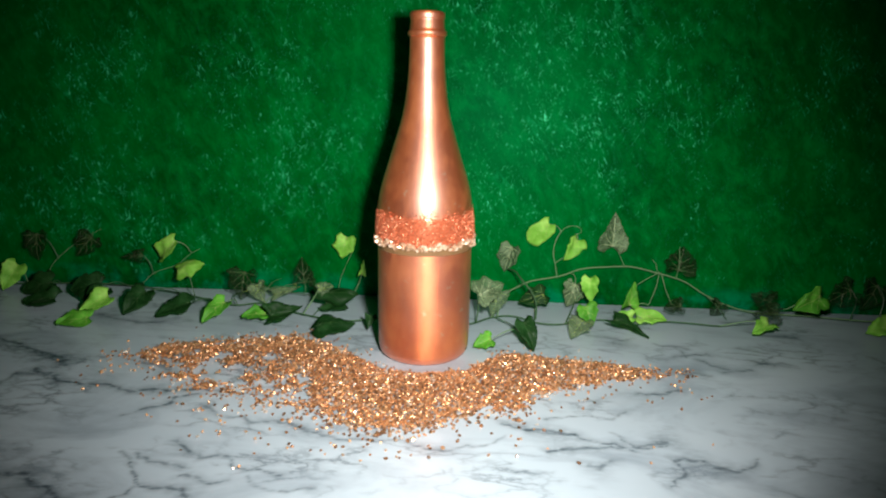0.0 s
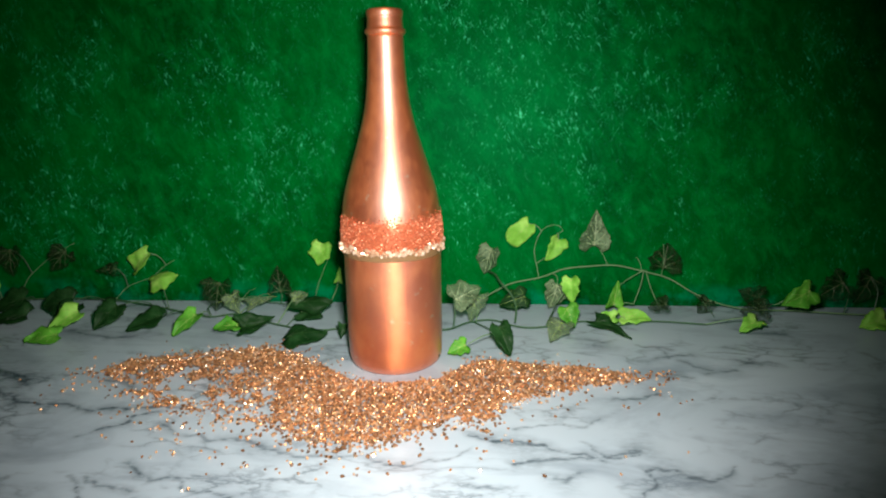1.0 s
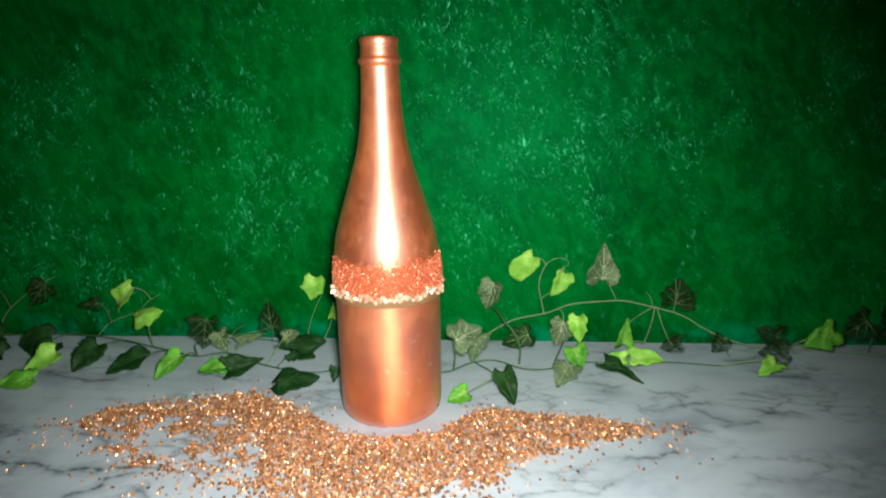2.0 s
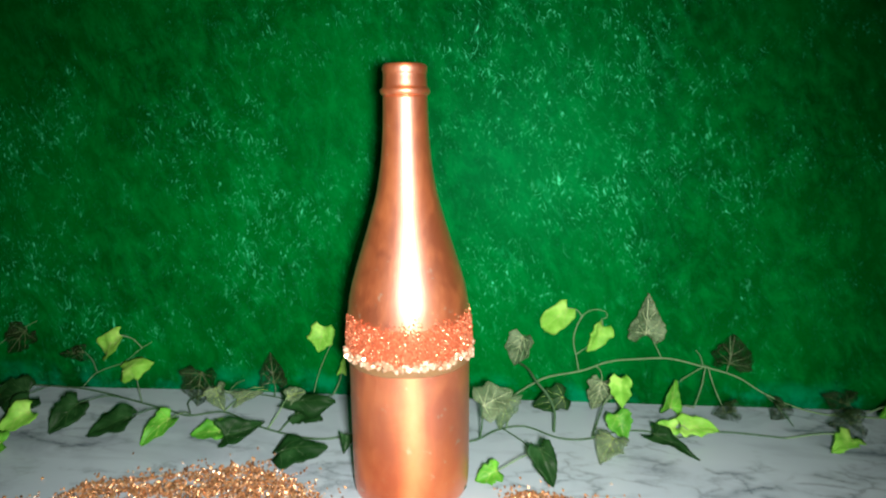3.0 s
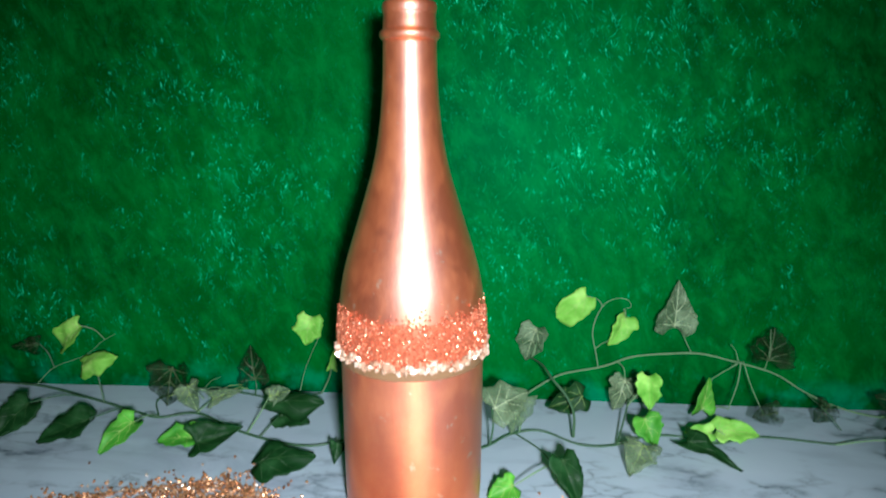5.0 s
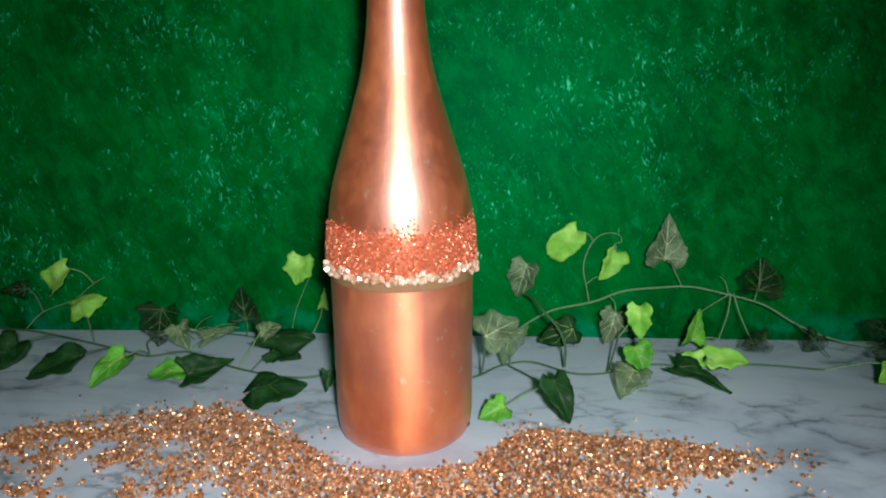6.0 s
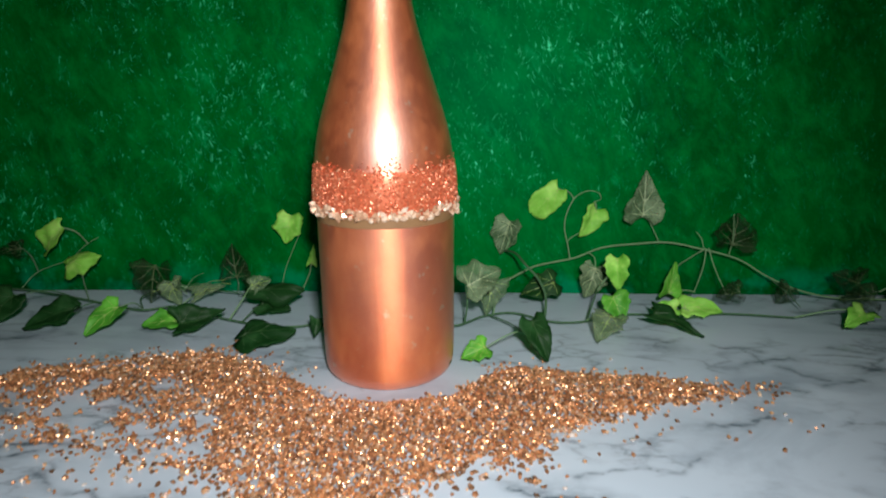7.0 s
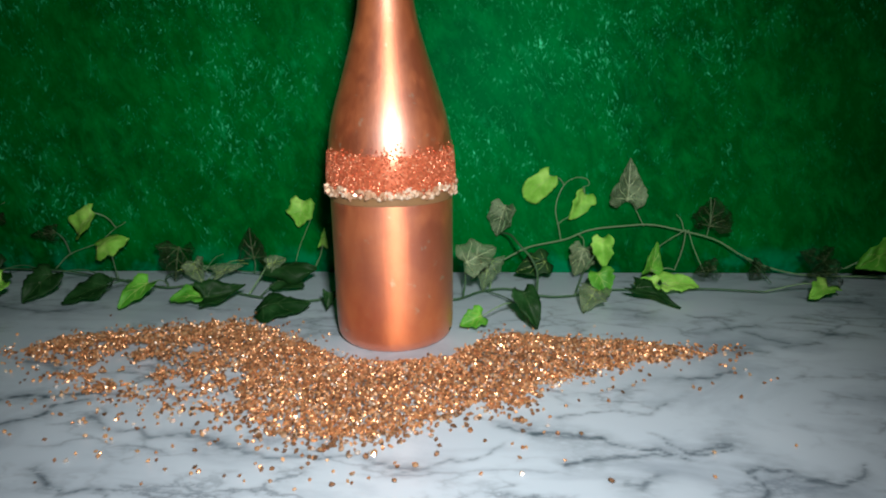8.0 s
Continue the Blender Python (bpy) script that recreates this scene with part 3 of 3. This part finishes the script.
# ---- the ivy vines ----
OUTLINES = {  # steps from base to tip, then half widths on either side of the midrib
    "heart": ([0, 0.08, 0.22, 0.42, 0.62, 0.80, 0.92, 1.0], [0.26, 0.44, 0.50, 0.46, 0.36, 0.22, 0.12, 0.02], None),
    "lobed": ([0, 0.10, 0.22, 0.33, 0.48, 0.60, 0.80, 1.0], [0.24, 0.46, 0.48, 0.38, 0.42, 0.33, 0.19, 0.02], None),
    "square": ([0, 0.12, 0.30, 0.52, 0.66, 0.84, 1.0], [0.28, 0.49, 0.41, 0.49, 0.31, 0.17, 0.02], None),
    "spade": ([0, 0.08, 0.22, 0.38, 0.50, 0.65, 0.85, 1.0], [0.26, 0.46, 0.50, 0.45, 0.31, 0.22, 0.11, 0.02], None),
    "wedge": ([0, 0.06, 0.3, 0.6, 0.9, 1.0], [0.44, 0.5, 0.42, 0.26, 0.08, 0.012], None),
    "oblong": ([0, 0.08, 0.3, 0.55, 0.8, 0.94, 1.0], [0.20, 0.40, 0.46, 0.44, 0.42, 0.28, 0.10], [0.26, 0.36, 0.40, 0.47, 0.38, 0.20, 0.10]),
    "boxy": ([0, 0.05, 0.25, 0.5, 0.75, 0.92, 1.0], [0.34, 0.47, 0.43, 0.40, 0.46, 0.46, 0.20], [0.34, 0.44, 0.40, 0.44, 0.40, 0.47, 0.24]),
    "bat": ([0, 0.10, 0.25, 0.42, 0.55, 0.72, 0.88, 1.0], [0.10, 0.30, 0.50, 0.44, 0.30, 0.24, 0.12, 0.02], [0.14, 0.42, 0.48, 0.42, 0.46, 0.30, 0.14, 0.02]),
    "bird": ([0, 0.10, 0.30, 0.45, 0.60, 0.80, 1.0], [0.50, 0.46, 0.30, 0.34, 0.30, 0.16, 0.02], [0.06, 0.10, 0.20, 0.30, 0.46, 0.24, 0.02]),
}


def leaf_surface(outline, width, length, fold, curl, seed):
    """A function (c, s) -> point of a leaf; c runs across from -1 to 1, s from base to tip."""
    ss, near_side, far_side = OUTLINES[outline]

    def at(c, s):
        w = float(np.interp(s, ss, near_side if c < 0 or far_side is None else far_side))
        w *= 1 + (0.28 if far_side is None else 0.13) * noise.noise(Vector((s * 9.0, seed, 3.0 if c > 0 else -3.0)))
        x = c * w * width
        y = (s - 0.42 - 0.16 * abs(c) ** 1.5 * (1 - s) ** 2) * length
        wave = 0.16 * width * noise.noise(Vector((c * 1.6 + seed, s * 3.2, seed * 0.7)))
        z = fold * abs(x) - curl * length * (s - 0.45) ** 2 + wave * (0.3 + abs(c))
        return Vector((x, y, z))

    return at


def leaf(vine, kind, outline, centre, width, length, angle, tilt, yaw=0.0, fold=0.25, curl=0.25, veins="", seed=0.0):
    """One leaf; returns the place of its base in the world."""
    width, length = 0.9 * width, 0.88 * length
    at = leaf_surface(outline, width, length, fold, curl, seed)
    bm = bmesh.new()
    rows, cols = 16, 8
    grid = [[bm.verts.new(at(-1 + 2 * j / cols, i / rows)) for j in range(cols + 1)] for i in range(rows + 1)]
    for i in range(rows):
        for j in range(cols):
            bm.faces.new((grid[i][j], grid[i][j + 1], grid[i + 1][j + 1], grid[i + 1][j]))
    bmesh.ops.recalc_face_normals(bm, faces=bm.faces[:])
    bmesh.ops.solidify(bm, geom=bm.faces[:], thickness=0.0004)
    m = Matrix.Translation(centre) @ pose(0, 0, 0, 0, 0, yaw) @ pose(0, 0, 0, 90 - tilt, 0, 0) @ pose(0, 0, 0, 0, 0, angle - 90)
    low = min((m @ v.co).z for v in bm.verts)
    if low < 0.0012:
        m = Matrix.Translation((0, 0, 0.0012 - low)) @ m
    ob = smooth(part("leaf", bm, LEAVES[kind], vine, LEAF_WORDS[kind]))
    ob.matrix_basis = m
    bm = bmesh.new()
    lift = Vector((0, 0, 0.0004))
    r = 0.00040 if veins == "strong" else 0.00020
    tube(bm, [at(0, s / 12) + lift for s in range(13)], r * 1.3, r * 0.4, 4)
    for side in (-1, 1):
        for s0, c1, s1 in ((0.04, 0.85, 0.16), (0.05, 0.8, 0.46), (0.34, 0.75, 0.68)):
            tube(bm, [at(side * c1 * k / 6, s0 + (s1 - s0) * k / 6) + lift for k in range(7)], r, r * 0.35, 4)
    if kind == "N":
        veins = "dull"
    vein_mat = {"dull": VEIN_DULL, "strong": VEIN_LIGHT, "soft": VEIN_SOFT}.get(veins, VEIN_DARK if kind in "DN" else VEIN_SOFT)
    part("veining", bm, vein_mat, ob, "raised leaf veins")
    return m @ at(0, 0)


LEAF_WORDS = {
    "Y": "yellow-green ivy leaf of cloth", "B": "fresh green ivy leaf of cloth", "D": "dark green glossy ivy leaf",
    "G": "grey-green veined ivy leaf", "N": "dark brownish ivy leaf in shade",
}


def stem(vine, points, r0, r1, material, steps=6, name="stem"):
    r0, r1 = 0.6 * r0, 0.6 * r1
    path = spline(points, steps)
    part(name, tube(bmesh.new(), path, r0, r1), material, vine)
    return path


def petiole(vine, base, paths, material, reach=0.05):
    """A thin stalk from a leaf's base to the nearest stem."""
    near = min((q for p in paths for q in p), key=lambda q: (q - base).length)
    gap = (near - base).length
    if 0.0015 < gap < reach:
        mid = (near + base) / 2 + Vector((0.10 * gap, -0.05 * gap, 0.12 * gap))
        mid.z = max(mid.z, 0.002)
        part("leaf_stalk", tube(bmesh.new(), spline([base, mid, near], 5), 0.00045, 0.0006, 5), material, vine)


# vine that lies along the foot of the wall on the west side
ivy_west = new("ivy_vine")
tagged(ivy_west, "artificial ivy vine with dark and lime leaves, lying along the wall", "ivy vine", "ivy vines")
west_paths = [
    stem(ivy_west, [(-0.56, 0.120, 0.004), (-0.47, 0.132, 0.005), (-0.403, 0.138, 0.006), (-0.366, 0.137, 0.006), (-0.326, 0.131, 0.006), (-0.270, 0.112, 0.005), (-0.230, 0.097, 0.004),
                    (-0.207, 0.089, 0.004), (-0.180, 0.096, 0.005), (-0.142, 0.075, 0.004), (-0.109, 0.061, 0.004), (-0.079, 0.056, 0.004), (-0.05, 0.068, 0.004), (0.0, 0.075, 0.004)], 0.0013, 0.0012, STEM),
    stem(ivy_west, [(-0.207, 0.089, 0.005), (-0.218, 0.112, 0.008), (-0.195, 0.130, 0.008), (-0.159, 0.132, 0.006), (-0.119, 0.122, 0.006), (-0.091, 0.132, 0.008)], 0.0010, 0.0008, STEM),
    stem(ivy_west, [(-0.335, 0.132, 0.008), (-0.324, 0.140, 0.020), (-0.298, 0.144, 0.030), (-0.283, 0.147, 0.042), (-0.271, 0.148, 0.049)], 0.0006, 0.0004, STEM_PALE, name="twig"),
    stem(ivy_west, [(-0.109, 0.128, 0.006), (-0.107, 0.140, 0.023), (-0.101, 0.145, 0.039), (-0.096, 0.147, 0.050)], 0.0006, 0.0004, STEM_PALE, name="twig"),
    stem(ivy_west, [(-0.262, 0.108, 0.006), (-0.266, 0.112, 0.016), (-0.270, 0.116, 0.026)], 0.0010, 0.0008, STEM, name="twig"),
    stem(ivy_west, [(-0.45, 0.133, 0.006), (-0.44, 0.140, 0.03), (-0.41, 0.146, 0.055), (-0.385, 0.148, 0.068)], 0.0007, 0.0004, STEM_PALE, name="twig"),
]
rng = random.Random(21)
for k in range(11):
    a, b = rng.uniform(-0.8, 0.8), rng.uniform(0.012, 0.034)
    p0 = Vector((-0.178 + rng.uniform(-0.012, 0.012), 0.118 + rng.uniform(-0.01, 0.008), 0.010))
    p1 = p0 + Vector((b * math.cos(a) * rng.choice((1, 1, -0.6)), -0.006, abs(b * math.sin(a)) * 0.7 + 0.003))
    stem(ivy_west, [p0, (p0 + p1) / 2 + Vector((0, 0, 0.003)), p1], 0.0006, 0.0003, rng.choice((STEM_PALE, STEM_PALE, VEIN_SOFT)), 4, "twig")

WEST_INNER = [
    ("Y", "oblong", (-0.302, 0.133, 0.052), 0.026, 0.038, 222, 8, -25, 0.5, 0.4, "soft"),
    ("Y", "square", (-0.2735, 0.117, 0.036), 0.025, 0.038, 22, 32, -15, -0.6, 0.5, "soft"),
    ("N", "square", (-0.21, 0.115, 0.02), 0.037, 0.036, 262, 12, 8, 0.2, 0.2, "strong"),
    ("N", "lobed", (-0.147, 0.131, 0.030), 0.030, 0.034, 95, 5, 10, 0.3, 0.3, "strong"),
    ("Y", "square", (-0.103, 0.143, 0.059), 0.028, 0.028, 258, 5, 0, 0.25, 0.3, "soft"),
    ("Y", "wedge", (-0.080, 0.128, 0.038), 0.010, 0.018, 80, 0, 30, 0.4, 0.2, "soft"),
    ("D", "bat", (-0.258, 0.056, 0.007), 0.032, 0.04, 212, 55, 0, 0.15, 0.3, ""),
    ("B", "lobed", (-0.212, 0.045, 0.014), 0.026, 0.033, 235, 55, 0, 0.4, 0.3, "soft"),
    ("B", "lobed", (-0.174, 0.053, 0.008), 0.024, 0.028, 190, 60, 0, 0.3, 0.4, "soft"),
    ("D", "wedge", (-0.145, 0.052, 0.01), 0.029, 0.037, 15, 45, 15, 0.9, -0.6, ""),
]
WEST_MIDDLE = [
    ("D", "bat", (-0.09, 0.026, 0.008), 0.034, 0.042, 12, 62, 0, -0.15, 0.4, ""),
    ("D", "bird", (-0.103, 0.085, 0.023), 0.036, 0.05, 5, 50, 0, -0.3, 0.3, ""),
    ("G", "heart", (-0.113, 0.09, 0.026), 0.018, 0.018, 20, 45, 0, 0.1, 0.1, ""),
    ("D", "heart", (-0.101, 0.082, 0.011), 0.022, 0.028, 350, 50, 0, 0.2, 0.3, ""),
    ("D", "lobed", (-0.302, 0.062, 0.011), 0.034, 0.036, 235, 45, 10, 0.3, 0.3, ""),
    ("Y", "lobed", (-0.335, 0.046, 0.016), 0.028, 0.034, 215, 40, 10, 0.35, 0.3, "soft"),
    ("B", "heart", (-0.341, 0.02, 0.007), 0.028, 0.034, 200, 62, 0, 0.2, 0.3, ""),
    ("D", "heart", (-0.374, 0.092, 0.016), 0.036, 0.038, 190, 35, 0, 0.2, 0.3, ""),
    ("D", "lobed", (-0.352, 0.070, 0.010), 0.032, 0.034, 250, 55, 0, 0.2, 0.3, ""),
    ("Y", "lobed", (-0.478, 0.118, 0.012), 0.03, 0.036, 240, 15, 20, 0.35, 0.3, "soft"),
]
WEST_OUTER = [
    ("D", "heart", (-0.439, 0.107, 0.011), 0.034, 0.036, 205, 45, 0, 0.2, 0.3, ""),
    ("D", "heart", (-0.412, 0.072, 0.008), 0.034, 0.038, 190, 60, 0, 0.2, 0.3, ""),
    ("N", "lobed", (-0.403, 0.142, 0.05), 0.034, 0.034, 230, 5, 10, 0.2, 0.3, "strong"),
    ("N", "lobed", (-0.462, 0.143, 0.048), 0.034, 0.036, 270, 5, 10, 0.2, 0.3, "strong"),
    ("N", "wedge", (-0.345, 0.138, 0.040), 0.018, 0.030, 185, 10, 0, 0.4, 0.3, ""),
    ("G", "lobed", (-0.190, 0.108, 0.014), 0.024, 0.026, 300, 35, 0, 0.4, 0.5, "soft"),
    ("G", "wedge", (-0.165, 0.112, 0.013), 0.016, 0.028, 20, 35, 0, 0.5, 0.5, "soft"),
    ("D", "wedge", (-0.056, 0.036, 0.012), 0.013, 0.015, 255, 30, 20, 0.3, 0.2, ""),
]
for k, (kind, outline, centre, w, h, angle, tilt, yaw, fold, curl, veins) in enumerate(WEST_INNER + WEST_MIDDLE + WEST_OUTER):
    base = leaf(ivy_west, kind, outline, centre, w, h, angle, tilt, yaw, fold, curl, veins, 1.37 * k)
    petiole(ivy_west, base, west_paths, STEM if kind in "DN" else STEM_PALE)

# vine on the east side, with one long arching shoot against the wall
ivy_east = new("ivy_vine")
tagged(ivy_east, "artificial ivy vine with an arching shoot and lime leaves", "ivy vine", "ivy vines")
east_paths = [
    stem(ivy_east, [(0.052, 0.110, 0.006), (0.075, 0.128, 0.015), (0.090, 0.138, 0.021), (0.106, 0.143, 0.027), (0.136, 0.145, 0.033), (0.159, 0.145, 0.042), (0.186, 0.146, 0.045), (0.211, 0.143, 0.047),
                    (0.236, 0.138, 0.043), (0.266, 0.136, 0.035), (0.290, 0.134, 0.021), (0.316, 0.132, 0.010), (0.345, 0.128, 0.005), (0.39, 0.125, 0.005), (0.46, 0.115, 0.005), (0.56, 0.120, 0.004)], 0.0013, 0.0011, STEM_PALE, name="shoot"),
    stem(ivy_east, [(0.0, 0.075, 0.004), (0.037, 0.061, 0.004), (0.060, 0.082, 0.004), (0.083, 0.090, 0.004), (0.109, 0.072, 0.004), (0.132, 0.072, 0.004), (0.157, 0.086, 0.004), (0.181, 0.089, 0.004),
                    (0.205, 0.080, 0.004), (0.24, 0.092, 0.004), (0.29, 0.085, 0.004)], 0.0012, 0.0010, STEM),
    stem(ivy_east, [(0.079, 0.142, 0.040), (0.086, 0.120, 0.043), (0.092, 0.104, 0.039), (0.102, 0.096, 0.029), (0.107, 0.090, 0.018), (0.106, 0.080, 0.005)], 0.0015, 0.0017, STEM, name="twig"),
    stem(ivy_east, [(0.133, 0.146, 0.031), (0.131, 0.149, 0.043), (0.128, 0.151, 0.058), (0.130, 0.152, 0.071), (0.1365, 0.153, 0.083), (0.146, 0.153, 0.0880), (0.155, 0.153, 0.0865), (0.157, 0.152, 0.0815), (0.1515, 0.152, 0.0795)], 0.0009, 0.0004, STEM_PALE, name="tendril"),
    stem(ivy_east, [(0.130, 0.150, 0.046), (0.138, 0.150, 0.052), (0.147, 0.149, 0.056)], 0.0007, 0.0005, STEM_PALE, name="twig"),
    stem(ivy_east, [(0.205, 0.144, 0.046), (0.198, 0.145, 0.060), (0.191, 0.144, 0.072)], 0.0007, 0.0005, STEM_PALE, name="twig"),
    stem(ivy_east, [(0.047, 0.062, 0.034), (0.048, 0.062, 0.02), (0.046, 0.064, 0.005)], 0.0011, 0.0012, STEM, name="twig"),
    stem(ivy_east, [(0.152, 0.118, 0.018), (0.146, 0.100, 0.014), (0.136, 0.074, 0.005)], 0.0011, 0.0012, STEM, name="twig"),
    stem(ivy_east, [(0.065, 0.084, 0.004), (0.080, 0.060, 0.006), (0.086, 0.040, 0.008), (0.083, 0.026, 0.014)], 0.0009, 0.0009, STEM, name="twig"),
    stem(ivy_east, [(0.240, 0.136, 0.044), (0.236, 0.128, 0.030), (0.228, 0.120, 0.012)], 0.0008, 0.0006, STEM_PALE, name="twig"),
    stem(ivy_east, [(0.242, 0.136, 0.044), (0.246, 0.128, 0.028), (0.254, 0.118, 0.008)], 0.0008, 0.0006, STEM_PALE, name="twig"),
    stem(ivy_east, [(0.240, 0.136, 0.044), (0.222, 0.132, 0.034), (0.214, 0.130, 0.028)], 0.0008, 0.0005, STEM_PALE, name="twig"),
    stem(ivy_east, [(0.238, 0.136, 0.044), (0.236, 0.138, 0.052), (0.232, 0.140, 0.057)], 0.0006, 0.0004, STEM_PALE, name="twig"),
    stem(ivy_east, [(0.258, 0.135, 0.038), (0.258, 0.130, 0.056), (0.256, 0.128, 0.074)], 0.0006, 0.0004, STEM_PALE, name="twig"),
    stem(ivy_east, [(0.290, 0.134, 0.021), (0.300, 0.120, 0.012), (0.304, 0.105, 0.005)], 0.0008, 0.0006, STEM, name="twig"),
    stem(ivy_east, [(0.345, 0.128, 0.006), (0.352, 0.118, 0.012), (0.366, 0.112, 0.016)], 0.0008, 0.0005, STEM_PALE, name="twig"),
]
EAST_INNER = [
    ("G", "square", (0.079, 0.147, 0.052), 0.028, 0.034, 255, 3, -20, 0.45, 0.2, "strong"),
    ("G", "lobed", (0.058, 0.064, 0.039), 0.036, 0.031, 28, 38, 0, 0.2, 0.3, "strong"),
    ("G", "wedge", (0.065, 0.084, 0.02), 0.03, 0.032, 258, 10, 10, 0.3, 0.3, "soft"),
    ("Y", "oblong", (0.1125, 0.15, 0.081), 0.027, 0.035, 226, 3, -15, 0.35, 0.3, "soft"),
    ("Y", "lobed", (0.148, 0.147, 0.064), 0.025, 0.03, 236, 5, 20, 0.5, 0.3, "soft"),
    ("G", "spade", (0.19, 0.143, 0.084), 0.037, 0.043, 88, 3, 0, 0.35, 0.2, "strong"),
    ("N", "heart", (0.26, 0.132, 0.058), 0.04, 0.03, 80, 10, 0, 0.3, 0.3, "strong"),
    ("G", "heart", (0.148, 0.128, 0.019), 0.028, 0.03, 250, 8, 10, 0.2, 0.2, "strong"),
    ("Y", "lobed", (0.162, 0.099, 0.034), 0.022, 0.029, 275, 5, -15, 0.6, 0.2, "soft"),
    ("D", "lobed", (0.106, 0.112, 0.018), 0.028, 0.032, 200, 25, 0, 0.3, 0.3, "soft"),
]
EAST_MIDDLE = [
    ("B", "lobed", (0.159, 0.081, 0.012), 0.026, 0.024, 290, 30, 0, 0.4, 0.2, ""),
    ("G", "lobed", (0.144, 0.046, 0.009), 0.03, 0.028, 240, 60, 0, 0.2, 0.3, "soft"),
    ("B", "wedge", (0.209, 0.118, 0.022), 0.020, 0.030, 82, 0, 10, 0.5, 0.1, "soft"),
    ("Y", "lobed", (0.195, 0.081, 0.012), 0.016, 0.021, 180, 35, 0, 0.3, 0.2, "soft"),
    ("Y", "lobed", (0.222, 0.088, 0.01), 0.023, 0.034, 355, 45, 0, 0.3, 0.3, "soft"),
    ("D", "wedge", (0.194, 0.057, 0.007), 0.022, 0.042, 325, 60, 0, 0.3, 0.3, ""),
    ("D", "heart", (0.094, 0.007, 0.018), 0.021, 0.032, 290, 35, 0, 0.3, 0.4, ""),
    ("B", "lobed", (0.054, 0.006, 0.008), 0.020, 0.020, 205, 40, 0, 0.3, 0.3, ""),
    ("N", "heart", (0.25, 0.104, 0.016), 0.02, 0.022, 190, 30, 0, 0.3, 0.3, ""),
    ("N", "heart", (0.334, 0.082, 0.02), 0.026, 0.028, 185, 25, 0, 0.3, 0.3, ""),
]
EAST_OUTER = [
    ("N", "lobed", (0.34, 0.11, 0.026), 0.028, 0.026, 160, 10, 0, 0.3, 0.3, ""),
    ("B", "lobed", (0.376, 0.088, 0.032), 0.030, 0.036, 205, 15, 10, 0.3, 0.3, "soft"),
    ("N", "lobed", (0.415, 0.108, 0.034), 0.036, 0.036, 210, 15, 0, 0.3, 0.3, "strong"),
    ("Y", "lobed", (0.323, 0.064, 0.012), 0.022, 0.028, 215, 65, 0, 0.4, 0.3, "soft"),
    ("Y", "lobed", (0.444, 0.082, 0.01), 0.028, 0.03, 200, 35, 0, 0.3, 0.3, "soft"),
    ("N", "heart", (0.455, 0.125, 0.030), 0.036, 0.036, 240, 10, 0, 0.3, 0.3, "strong"),
    ("D", "wedge", (0.034, -0.0125, 0.003), 0.007, 0.012, 240, 50, 0, 0.3, 0.3, ""),
    ("N", "heart", (0.3, 0.124, 0.01), 0.022, 0.02, 230, 20, 0, 0.3, 0.3, ""),
]
for k, (kind, outline, centre, w, h, angle, tilt, yaw, fold, curl, veins) in enumerate(EAST_INNER + EAST_MIDDLE + EAST_OUTER):
    base = leaf(ivy_east, kind, outline, centre, w, h, angle, tilt, yaw, fold, curl, veins, 50 + 1.37 * k)
    petiole(ivy_east, base, east_paths, STEM if kind in "DN" else STEM_PALE)
